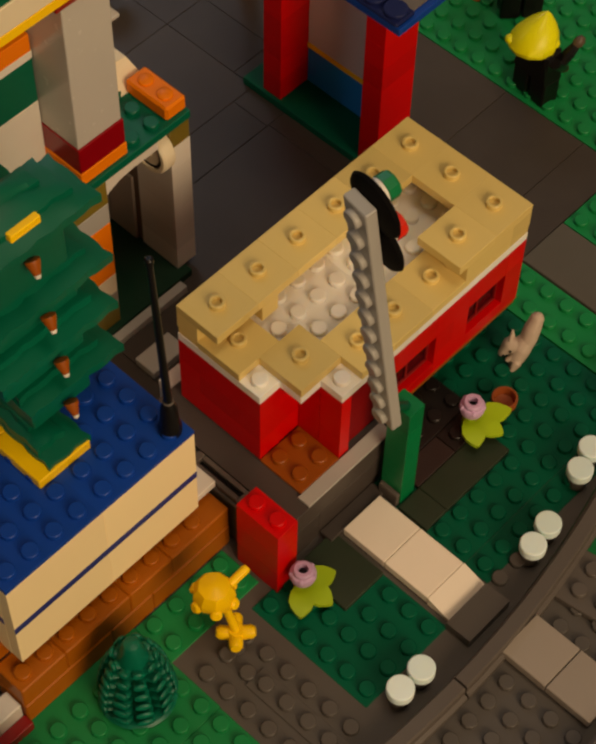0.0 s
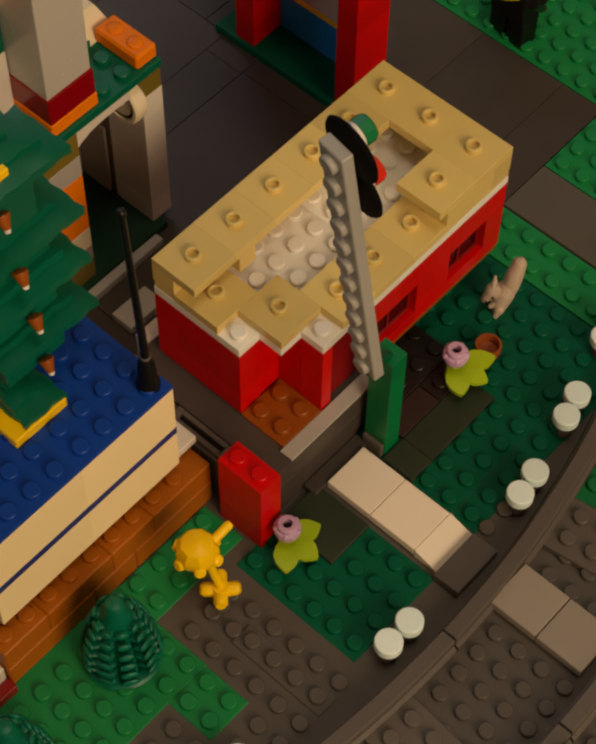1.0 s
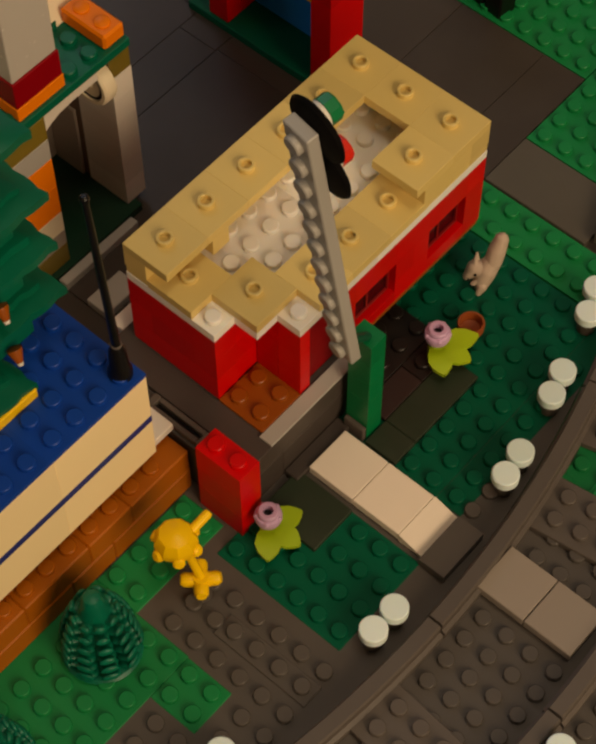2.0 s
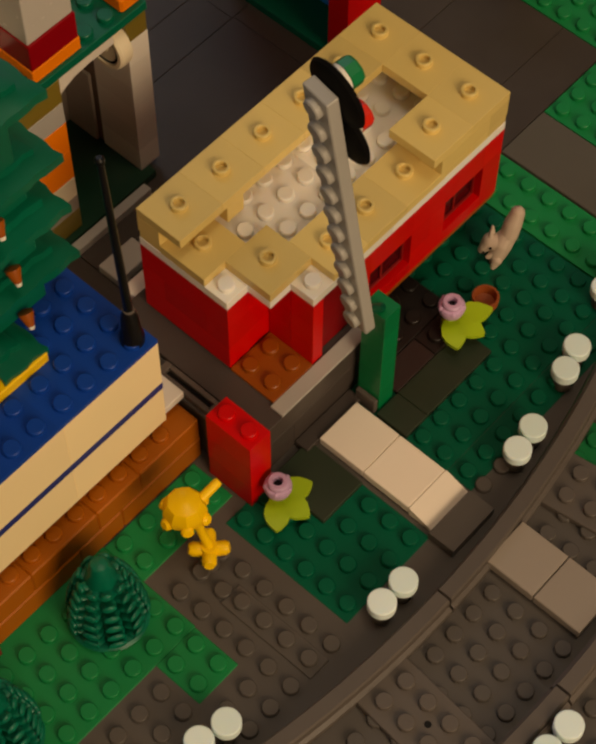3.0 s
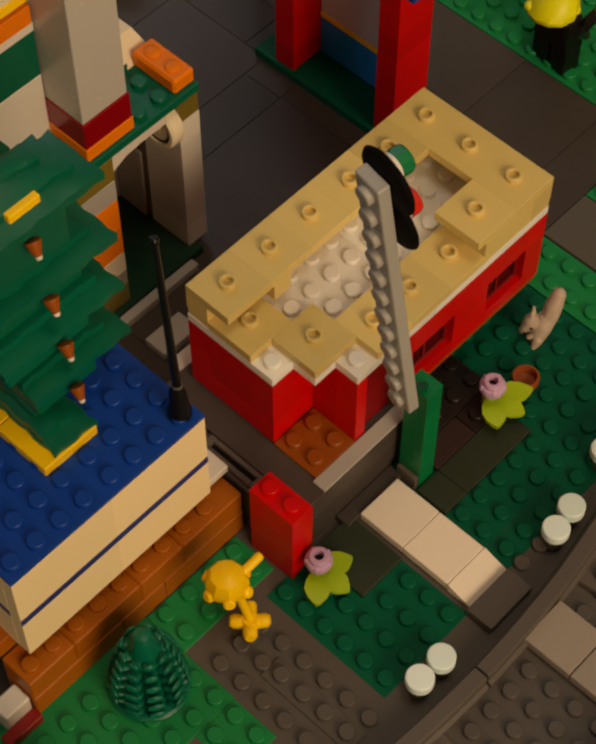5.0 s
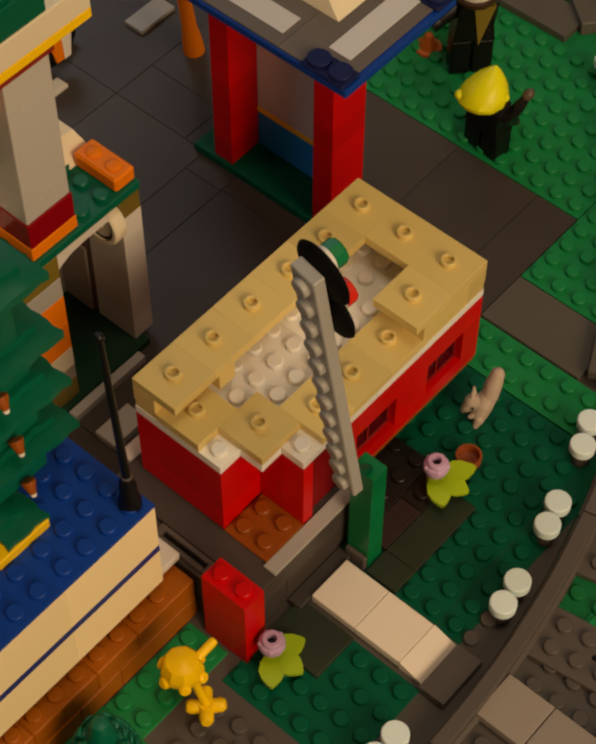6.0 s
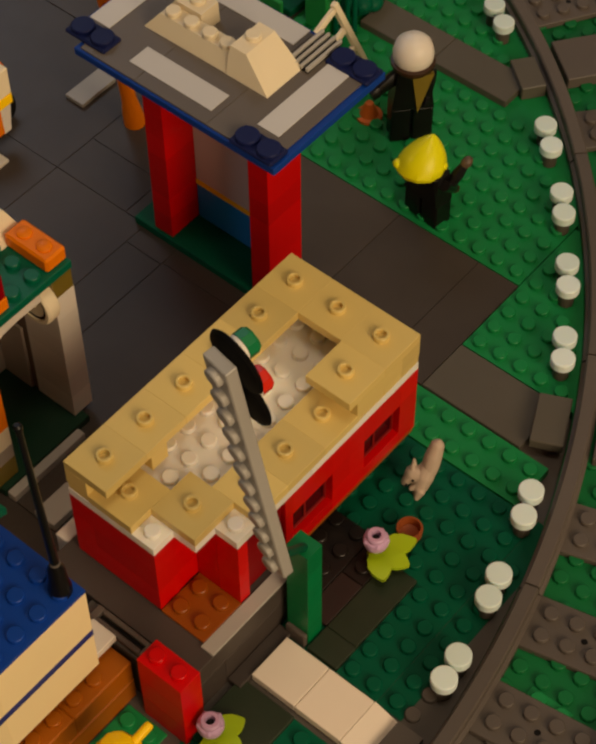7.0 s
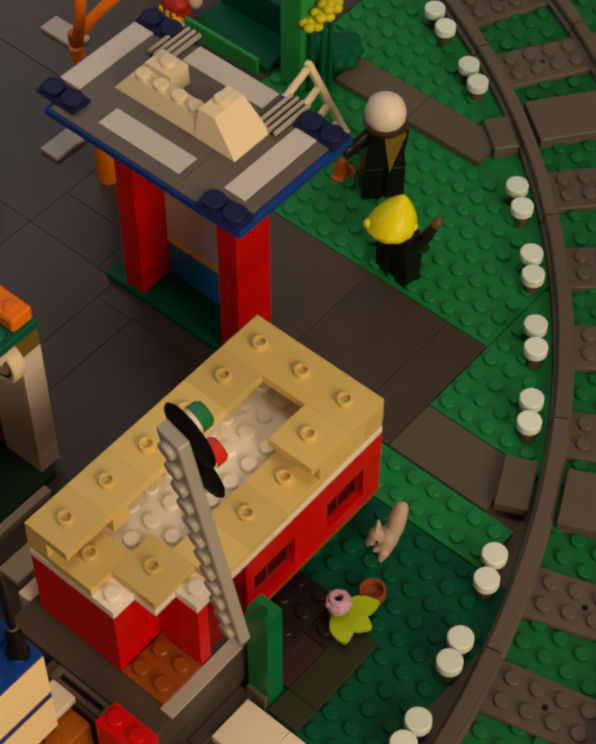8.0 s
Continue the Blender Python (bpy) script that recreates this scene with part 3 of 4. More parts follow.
# bracket that carries the leaning mast
arm = Vector((8.7, 1.22, 9.95)) - Vector((7.45, 3.75, 5.9))
part("bracket", Geo().lathe([(0.16, 0.0), (0.16, arm.length), (0.12, arm.length + 0.05)], 12, m=Matrix.Translation((7.45, 3.75, 5.9)) @ arm.to_track_quat("Z", "Y").to_matrix().to_4x4()), DARKGREEN, signal, "green arm")
foot, top = Vector((8.78, 0.97, 9.7)), Vector((8.3, -0.62, 21.75))
up = (top - foot).normalized()
across = Vector((0.98, -0.17, 0))
across = (across - up * across.dot(up)).normalized()
back = up.cross(across)
mast = Matrix((across, back, up)).transposed().to_4x4()
mast.translation = foot
blade = Geo().box(-0.5, -0.2, 0.0, 0.5, 0.2, 12.0, 0.035)
for k in range(12):
    blade.stud(0, 0, 0, 14, m=Matrix.Translation((0, -0.2, 0.5 + k)) @ Matrix.Rotation(radians(90), 4, "X"))
mast_m = mast.copy()
mast_m.translation = foot * S
part("mast", blade, LIGHTGREY, signal, "light grey studded mast", m=mast_m)


def dish(g, z, slot):
    at = Matrix.Translation((0.05, 0.21, z)) @ Matrix.Rotation(radians(-90), 4, "X")
    return g.lathe([(0.3, 0.0), (0.7, 0.05), (1.02, 0.16), (1.08, 0.25), (1.0, 0.32), (0.5, 0.24)], 28, slot, at)


for z, up_by, off, col, tag in ((11.5, 0.55, 0.4, POSTGREEN, "green lamp"), (9.85, 0.25, 0.5, LAMPRED, "red lamp")):
    d = part("signal_disc", dish(Geo(), z, 0), DISCBLACK, signal, "black round disc", m=mast_m)
    rot = Matrix.Translation((0.1, off, z + up_by)) @ Matrix.Rotation(radians(-90), 4, "X")
    part("lamp_base", Geo().lathe([(0.4, 0.5 - off), (0.4, 0.26), (0.36, 0.28)], 18, m=rot), WHITE, d, "white lamp base")
    part("lamp", Geo().lathe([(0.42, 0.28), (0.42, 0.6), (0.36, 0.68), (0.26, 0.7), (0.2, 0.66)], 9, m=rot), col, d, tag)

# deep green tiles in the garden
for x0, y0, x1, y1 in [(8.0, 4.37, 9.4, 8.0), (8.0, 3.2, 9.4, 4.36), (6.95, -1.25, 9.45, 0.8)]:
    solid("garden_tile", Geo().box(x0, y0, -0.02, x1, y1, 0.2, 0.03), DEEPGREEN, (0, 0, 0), "smooth dark olive tile set in the lawn", "tile", "olive tiles in the lawn")
solid("brown_garden_tile", Geo().box(6.97, 4.37, -0.02, 7.98, 6.5, 0.2, 0.03), plastic("red_brown_plastic", "2E201C", 0.42), (0, 0, 0), "smooth red-brown tile beside the signal post", "tile")
solid("dark_garden_plate", Geo().box(4.4, 4.6, 0.0, 6.95, 8.5, 0.22, 0.03).box(6.96, 6.52, 0.0, 7.98, 8.0, 0.2, 0.03).studs(4.9, 4.6, 2, 4, 0.22).stud(7.5, 7.1, 0.2), plastic("dark_brown_plastic", "1C130F", 0.4), (0, 0, 0), "dark brown studded plate beside the house", "plate")

# red brick post
rp = thing("brick_post", (5.17, -2.4, 0), "red two-stud brick post beside the plinth", "brick post")
for k in range(3):
    b = Geo().box(0.0, 0.0, 1.33 * k, 2.0, 1.0, 1.33 * k + 1.328, 0.01)
    if k == 2:
        b.studs(0, 0, 2, 1, 3.988)
    part("brick", b, RED, rp)

# ---- blue-roofed coach ----
coach = thing("toy_coach", (0, 0, 0), "cream toy coach with navy stripe and blue studded roof", "toy coach")
for y0, y1 in ((-11.35, -7.2), (-7.2, -3.1)):
    part("side_panel", Geo().box(3.5, y0, 3.3, 4.0, y1, 8.1, 0.012), PANELCREAM, coach, "smooth cream side panel")
    part("stripe", Geo().box(3.99, y0, 5.36, 4.01, y1, 5.72, 0.004), STRIPE, coach, "navy stripe")
part("end_panel", Geo().box(-1.6, -11.35, 3.2, 3.48, -10.9, 8.1, 0.03), PANELCREAM, coach)
part("stripe", Geo().box(-1.5, -11.36, 5.36, 3.46, -11.34, 5.72, 0.004), STRIPE, coach, "navy stripe")
part("end_panel", Geo().box(-1.6, -3.5, 3.2, 3.48, -3.1, 8.1, 0.03), CREAM, coach)
part("floor", Geo().box(-1.6, -11.3, 3.2, 3.5, -3.1, 3.6, 0.03), DARKGREY, coach)
for y0 in (-11.35, -7.35):
    part("roof_plate", Geo().box(-1.65, y0, 8.11, 4.0, y0 + (4.0 if y0 < -8 else 4.25), 8.3, 0.004).studs(-2.0, y0 + (0 if y0 < -8 else 0.12), 6, 4, 8.3), BLUE, coach, "blue studded roof plate")

kerb = thing("brown_wall", (0, 0, 0), "brown studded brick wall under the coach", "brick wall")
for c in range(2):
    y = -11.9
    for n in (2.0, 3.0, 2.0, 2.85) if c else (4.0, 2.0, 3.85):
        b = Geo().box(3.02, y + 0.003, 1.2 * c, 4.46 - 0.03 * c, y + n - 0.003, 1.2 * c + 1.196, 0.05)
        if c:
            b.studs(3.42, y, 1, int(n), 2.396, px=1.0)
        part("brick", b, BROWN, kerb)
        y += n
part("inner_course", Geo().box(1.9, -11.9, 2.4, 3.0, -2.1, 3.29, 0.02), BROWN, kerb)
solid("pale_tile", Geo().box(2.6, -3.08, 2.95, 3.7, -1.95, 3.3, 0.03), WHITE, (0, 0, 0), "white tile on the end of the brown wall", "tile")
solid("white_brick", Geo().box(3.5, -13.0, 0.0, 4.28, -11.95, 1.25, 0.05), WHITE, (0, 0, 0), "white brick at the end of the brown wall", "brick")
solid("maroon_plate", Geo().box(4.3, -13.4, 0.0, 4.75, -11.92, 0.5, 0.03), MAROON, (0, 0, 0), "maroon plate beside the lawn", "plate")

# antenna on the coach roof
ant = thing("antenna", (3.42, -3.62, 8.3), "thin black antenna rod on the blue roof", "antenna")
part("socket", Geo().lathe([(0.4, 0.0), (0.4, 0.3), (0.33, 0.5), (0.28, 1.4), (0.17, 1.65)], 16), BLACK, ant)
part("ring", Geo().lathe([(0.16, 1.66), (0.19, 1.68), (0.19, 1.74), (0.16, 1.76)], 14), TRACKGREY, ant, "thin grey ring")
part("rod", Geo().lathe([(0.15, 0.0), (0.13, 3.6), (0.11, 6.95), (0.15, 7.0), (0.15, 7.15), (0.09, 7.22)], 12), BLACK, ant, m=Matrix.Translation((0, 0, 1.7 * S)) @ Matrix.Rotation(radians(-3), 4, "Y"))

# ---- layered fir tree ----
tree = thing("toy_fir_tree", (-1.7, -6.6, 8.3), "toy fir tree of stacked green plates with orange cones", "toy tree")
part("trunk", Geo().box(1.5, -1.5, 0.0, 3.75, 0.72, 0.45, 0.04), YELLOW, tree, "yellow brick foot")
part("foot", Geo().box(-2.6, -1.5, 0.0, 1.48, 0.5, 0.45, 0.04), YELLOW, tree, "yellow brick foot")
part("stem", Geo().box(-0.9, -0.9, 1.1, 0.9, 0.9, 11.0, 0.04), BROWN, tree, "brown stem")
rng = random.Random(4)


def leaf_slab(g, x0, y0, x1, y1, z, thick, droop, slope):
    """A thick plate of leaves: ridged on top, notched round its edge, its rim drooping."""
    nx, ny = max(6, int((x1 - x0) * 3)), max(6, int((y1 - y0) * 3))
    xc, yc = (x0 + x1) / 2, (y0 + y1) / 2
    ridge = rng.uniform(0, 3)
    top, low = [], []
    for j in range(ny + 1):
        for i in range(nx + 1):
            x, y = x0 + (x1 - x0) * i / nx, y0 + (y1 - y0) * j / ny
            u, v = (x - xc) / (x1 - xc), (y - yc) / (y1 - yc)
            if i in (0, nx):
                x -= math.copysign(0.06 * (j % 3 == 1) + rng.uniform(0, 0.03), u) * (0.0 if j == ny else 1.0)
            if j in (0, ny):
                y -= math.copysign(0.06 * (i % 3 == 1) + rng.uniform(0, 0.03), v) * (0.0 if i == nx else 1.0)
            fall = droop * max(abs(u), abs(v))
            wave = 0.045 * math.sin(1.7 * (x - 0.55 * y) + ridge) + 0.02 * math.sin(4.1 * (y + 0.3 * x) + 2 * ridge)
            zz = z - fall + slope * (1 - abs(v)) + wave * (1 - 0.5 * max(abs(u), abs(v)))
            top.append((x, y, zz))
            low.append((x, y, z - fall - thick + 0.3 * wave))
    w, n = nx + 1, len(top)
    f = []
    for j in range(ny):
        for i in range(nx):
            k = j * w + i
            f += [(k, k + 1, k + w + 1, k + w), (n + k, n + k + w, n + k + w + 1, n + k + 1)]
    rim = [i for i in range(w)] + [j * w + nx for j in range(1, ny + 1)] + [ny * w + i for i in range(nx - 1, -1, -1)] + [j * w for j in range(ny - 1, 0, -1)]
    f += [(b, a, n + a, n + b) for a, b in zip(rim, rim[1:] + rim[:1])]
    g.add(top + low, f)


def branch_layer(x0, y0, x1, y1, z, below):
    """Drooping leaf plates on an inset block that reaches down by below."""
    g = Geo()
    leaf_slab(g, x0, y0, x1, y1, z + 0.2, 0.34, 0.42, 0.0)
    leaf_slab(g, x0 + 0.1, y0 + 0.1, x1 - 0.2, y1 - 0.22, z - 0.4, 0.24, 0.12, 0.0)
    leaf_slab(g, x0 + 0.05, y0 + 0.05, x1 - 0.55, y1 - 0.6, z + 0.5, 0.34, 0.36, 0.1)
    leaf_slab(g, x0 + 0.3, y0 + 0.3, x1 - 1.2, y1 - 1.25, z + 0.86, 0.4, 0.4, 0.1)
    g.box(x0 + 0.3, y0 + 0.3, z - below, x1 - 0.4, y1 - 1.2, z - 0.5, 0.05)
    part("branch_layer", g, LEAFGREEN, tree, "green stacked-plate branches")


for x0, y0, x1, y1, z, below in [(-3.2, -1.0, 3.7, 0.8, 0.84, 0.39), (-3.4, -0.9, 3.1, 3.04, 3.08, 1.7), (-3.4, -1.6, 2.9, 3.16, 5.1, 1.6), (-3.2, -2.0, 2.6, 3.4, 7.0, 1.5), (0.3, -1.6, 2.6, 3.22, 10.0, 2.6)]:
    branch_layer(x0, y0, x1, y1, z, below)
tip_out = Matrix.Rotation(radians(-35), 4, Vector((0.3, 1, 0)))
for x, y, z in [(3.0, 0.75, 1.75), (2.9, 0.7, 4.05), (2.75, 0.6, 6.35), (2.55, 0.5, 9.0)]:
    at = Matrix.Translation(Vector((x, y, z)) * S) @ tip_out
    c = part("cone_ornament", Geo().lathe([(0.25, 0.12), (0.25, 0.05), (0.12, -0.36)], 14), RUST, tree, "orange cone ornament", m=at)
    part("cone_tip", Geo().lathe([(0.12, -0.362), (0.09, -0.48)], 12), WHITE, c, "white tip")
part("yellow_tile", Geo().box(3.05, -0.6, 11.55, 3.3, 0.5, 11.85, 0.03), YELLOW, tree, "yellow tile")

# ---- orange and white tower house ----
tower = thing("tower_house", (0, 0, 0), "white tower house on columns with orange and olive bands", "toy house")
for k, m in enumerate((WHITE,) * 6):
    part("column_brick", Geo().box(-7.6, 5.2, 0.4 + 1.2 * k, -5.6, 6.2, 0.4 + 1.2 * (k + 1), 0.006), m, tower, "white column brick")
part("band_brick", Geo().box(-7.6, 5.2, 7.61, -5.6, 6.2, 8.79, 0.03), OLIVE, tower, "olive brick")
for z0, z1, m in [(0.4, 1.5, OLIVE), (1.5, 2.3, PATHTILE), (2.3, 3.4, CREAM), (3.4, 5.0, ORANGE), (5.0, 6.5, ORANGE), (6.5, 7.6, LIGHTGREY), (7.6, 8.79, OLIVE)]:
    part("band_brick", Geo().box(-7.6, -1.4, z0 + 0.004, -5.45, 1.9, z1 - 0.004, 0.025), m, tower)
part("floor_plate", Geo().box(-9.6, 0.9, 0.0, -5.2, 5.6, 0.38, 0.03), plastic("bottle_green_plastic", "0F3A26", 0.35), tower, "dark green floor plate")
part("back_wall", Geo().box(-10.2, -1.4, 0.0, -9.6, 6.2, 8.79, 0.03), PLINTHGREY, tower, "dark brown back wall")
part("side_wall", Geo().box(-9.58, 5.25, 0.4, -7.62, 6.15, 8.79, 0.03), plastic("inner_brown_plastic", "6B5443", 0.3), tower, "brown inner wall")
part("side_panel", Geo().box(-9.38, 5.1, 0.4, -7.9, 5.24, 4.2, 0.03), PATHTILE, tower, "taupe inner panel")
part("inner_panel", Geo().box(-9.58, 1.7, 0.4, -9.4, 5.15, 4.4, 0.03), PATHTILE, tower, "taupe inner panel")
arch = [(1.66, 7.75), (2.05, 8.05), (2.6, 8.28), (3.3, 8.36), (4.5, 8.36)]
ring = [(y, z) for y, z in arch] + [(4.5, 8.79), (1.66, 8.79)]
nr = len(ring)
part("lintel", Geo().add([(x, y, z) for x in (-6.5, -5.5) for y, z in ring],
     [tuple(range(nr))[::-1], tuple(range(nr, 2 * nr))] + [(k, (k + 1) % nr, nr + (k + 1) % nr, nr + k) for k in range(nr)]), WHITE, tower, "white arched lintel")
roll = Matrix.Translation((-6.3, 5.19, 7.5)) @ Matrix.Rotation(radians(90), 4, "X")
part("scroll", Geo().lathe([(0.98, 0.0), (1.02, 0.08), (1.02, 0.5), (0.95, 0.6), (0.8, 0.6), (0.76, 0.52), (0.26, 0.52), (0.24, 0.57)], 28, m=roll), CREAM, tower, "cream round scroll")
part("scroll_line", Geo().lathe([(0.75, 0.525), (0.75, 0.545), (0.66, 0.545), (0.66, 0.525)], 28, m=roll, cap=False), BLACK, tower, "dark spiral line")
# white in place of cream paints the cool light on this wall
part("storey_wall", Geo().box(-9.6, -3.4, 9.2, -7.5, 1.0, 12.2, 0.04), WHITE, tower, "cream upper wall")
part("storey_band", Geo().box(-9.55, -3.4, 14.7, -7.45, 0.95, 15.5, 0.03), ORANGE, tower, "orange band")
part("storey_brick", Geo().box(-9.6, -3.4, 12.21, -7.5, 1.0, 14.3, 0.04), LEAFGREEN, tower, "green upper bricks")
part("storey_strip", Geo().box(-9.6, -3.4, 14.31, -7.48, 1.0, 14.69, 0.03), WHITE, tower, "white strip")
part("upper_plate", Geo().box(-11.5, -1.5, 8.8, -5.45, 6.15, 9.2, 0.03).studs(-11.45, -1.85, 6, 8, 9.2, lambda x, y: y > 5 or (x > -8 and 0.8 < y < 3.4)), LEAFGREEN, tower, "green studded plate")
bump = [(0.31, -0.02), (0.3, 0.05), (0.22, 0.09)]
part("corner_brick", Geo().box(-7.78, 5.12, 9.2, -5.62, 6.14, 9.86, 0.09).lathe(bump, 14, m=Matrix.Translation((-7.2, 5.63, 9.86))).lathe(bump, 14, m=Matrix.Translation((-6.2, 5.63, 9.86))), ORANGE, tower, "orange two-stud plate with worn studs")
wedge = Geo().add([(-9.6, 3.4, 9.2), (-7.7, 3.4, 9.2), (-7.7, 6.1, 9.2), (-9.6, 6.1, 9.2), (-9.6, 3.6, 10.5), (-8.3, 3.6, 10.5), (-8.3, 5.7, 10.25), (-9.6, 5.7, 10.25)],
                  [(0, 3, 2, 1), (4, 5, 6, 7), (0, 1, 5, 4), (1, 2, 6, 5), (2, 3, 7, 6), (3, 0, 4, 7)])
part("roof_wedge", wedge, CREAM, tower, "cream wedge")
for z0, z1, m, o in [(9.2, 9.8, ORANGE, 0.06), (9.8, 11.0, TRANSRED, 0.03)]:
    part("band_brick", Geo().box(-7.75, 1.02 - o, z0 + 0.004, -5.66 + o, 3.1 + o, z1 - 0.004, 0.03), m, tower)
part("tower_panel", Geo().box(-7.7, 1.04, 11.0, -5.7, 3.08, 17.7, 0.03), TOWERWHITE, tower, "white tower panel")
part("band_plate", Geo().box(-8.6, 0.8, 17.72, -5.64, 3.3, 18.08, 0.03), MAROON, tower, "maroon plate")
part("eaves_plate", Geo().box(-11.0, -1.8, 18.1, -5.5, 4.9, 18.5, 0.03), YELLOW, tower, "yellow eaves plate")
part("corner_pillar", Geo().box(-10.5, -1.6, 9.21, -9.7, 4.0, 18.09, 0.04), CREAM, tower, "cream rear wall")
part("roof_slab", Geo().box(-11.0, -1.8, 18.51, -5.5, 4.9, 19.6, 0.04), CREAM, tower, "cream roof slab")
part("roof_brick", Geo().box(-11.0, -1.7, 19.61, -5.53, 3.12, 20.82, 0.05).studs(-10.5, -1.8, 5, 5, 20.82, lambda x, y: x < -7 and y < 2), DARKGREEN, tower, "green roof brick")
part("roof_trim", Geo().box(-10.9, -1.6, 20.83, -6.55, 1.9, 21.3, 0.04), YELLOW, tower, "yellow roof trim")

# ---- canopy on red columns ----
canopy = thing("canopy", (0, 0, 0), "grey-topped blue canopy on red brick columns", "canopy")
part("floor_plate", Geo().box(-11.0, 14.45, 0.0, -3.3, 16.75, 0.42, 0.03), DARKGREEN, canopy, "dark green floor plate")
for x in (-9.9, -4.4):
    for k in range(10):
        z = 0.43 + 1.168 * k
        part("column_brick", Geo().box(x, 14.6, z, x + 1.0, 16.6, z + 1.168, 0.006), RED, canopy, "red column brick")
part("notice_board", Geo().box(-8.88, 16.25, 2.75, -4.42, 16.5, 11.5, 0.02), BOARD, canopy, "grey back panel")
part("yellow_line", Geo().box(-8.88, 16.2, 2.5, -4.42, 16.5, 2.74, 0.02), YELLOW, canopy, "yellow line")
part("blue_panel", Geo().box(-8.88, 16.25, 0.43, -4.42, 16.5, 2.49, 0.02), PANELBLUE, canopy, "blue lower panel")
RX0, RX1, RY0, RY1, RZ = -10.9, -0.45, 11.66, 17.95, 12.8
part("roof_edge", Geo().box(RX0 + 0.75, RY0, RZ - 0.36, RX1, RY1, RZ - 0.02, 0.03).box(RX0, RY0 + 0.95, RZ - 0.36, RX0 + 0.74, RY1, RZ - 0.02, 0.03), BLUE, canopy, "blue edge plate")
cut = [(RX0 + 0.05, RX0 + 3.5), (RX0 + 3.5, RX0 + 7.0), (RX0 + 7.0, RX1 - 0.05)]
for a, b in cut:
    far = b + 0.19 - 0.2 * (b > RX1 - 1) * 2
    if a < RX0 + 1:
        tile = Geo().box(a + 0.2, RY0 + 1.0, RZ - 0.02, a + 0.95, RY1 - 0.2, RZ + 0.06, 0.015).box(a + 0.95, RY0 + 0.1, RZ - 0.02, far, RY1 - 0.2, RZ + 0.06, 0.015)
    else:
        tile = Geo().box(a + 0.2, RY0 + 0.1, RZ - 0.02, far, RY1 - 0.2, RZ + 0.06, 0.015)
    part("roof_tile", tile, ROOFGREY, canopy, "dark grey roof tile")
for x0, y0, nx, ny in [(-7.98, 12.35, 4, 1), (-2.28, 12.9, 1, 4.1), (-7.9, 16.82, 4.0, 1), (-10.75, 13.15, 1, 4.1)]:
    part("pale_tile", Geo().box(x0, y0, RZ + 0.06, x0 + nx, y0 + ny, RZ + 0.1, 0.012), STRIP, canopy, "light grey strip tile")
for x, y in [(RX0 - 0.05, RY0 + 0.35), (RX1 - 2.1, RY0 - 0.05), (RX1 - 2.0, RY1 - 1.1), (RX0 + 0.1, RY1 - 0.75)]:
    part("corner_plate", Geo().box(x, y, RZ, x + 2, y + 1, RZ + 0.2, 0.08).lathe([(0.46, 0.18), (0.46, 0.32), (0.42, 0.36)], 18, m=Matrix.Translation((x + 0.5, y + 0.5, RZ))).lathe([(0.46, 0.18), (0.46, 0.32), (0.42, 0.36)], 18, m=Matrix.Translation((x + 1.5, y + 0.5, RZ))), NAVY, canopy, "navy two-stud corner plate")
SIX = [(0, 3, 2, 1), (4, 5, 6, 7), (0, 1, 5, 4), (1, 2, 6, 5), (2, 3, 7, 6), (3, 0, 4, 7)]
at = (-8.85, 14.1, RZ + 0.06)
low = Geo().add([(0, 0, 0), (4.2, 0.03, 0.01), (4.2, 1.0, 0.01), (0, 1.0, 0), (0.55, 0.35, 0.72), (4.2, 0.36, 0.72), (4.2, 1.0, 0.72), (0.55, 1.0, 0.72)], SIX)
for x in (0.95, 1.85, 2.75, 3.6):
    low.stud(x, 0.63, 0.72)
part("roof_ridge", low, CREAM, canopy, "cream ridge slope", at=at)
part("roof_saddle", Geo().add([(0, 1.01, 0), (2, 1.01, 0), (2, 2, 0), (0, 2, 0), (0.72, 1.01, 0.98), (2, 1.01, 0.98), (2, 1.95, 0.98), (0.72, 1.95, 0.98)], SIX).stud(1.4, 1.5, 0.98), CREAM, canopy, "cream corner slope", at=at)
part("roof_saddle", Geo().add([(4.0, 0.02, 0), (6, 0.02, 0), (6, 2, 0), (4.0, 2, 0), (4.0, 0.35, 1.15), (4.75, 0.35, 1.15), (4.75, 1.95, 1.15), (4.0, 1.95, 1.15)], SIX).stud(4.36, 1.2, 1.15), CREAM, canopy, "cream corner slope", at=at)
for x0, y0 in [(-3.5, 16.0), (-9.15, 16.2)]:
    gr = part("grille", Geo().box(x0, y0, RZ + 0.06, x0 + 0.98, y0 + 2.0, RZ + 0.12, 0.02), BLACK, canopy, "black and grey grille tile")
    for k in range(4):
        part("slat", Geo().box(x0 + 0.01 + 0.28 * k, y0, RZ + 0.12, x0 + 0.14 + 0.28 * k, y0 + 2.0, RZ + 0.3, 0.02), LIGHTGREY, gr)

# ---- garden things ----
def blob(g, at, r, n=12, slot=0, m=None):
    """An ellipsoid."""
    rings = [(max(0.02, math.cos(radians(a))), math.sin(radians(a))) for a in range(-85, 90, 17)]
    mm = Matrix.Translation(at) @ Matrix.Diagonal((r[0], r[1], r[2], 1))
    return g.lathe(rings, n, slot, m @ mm if m else mm)


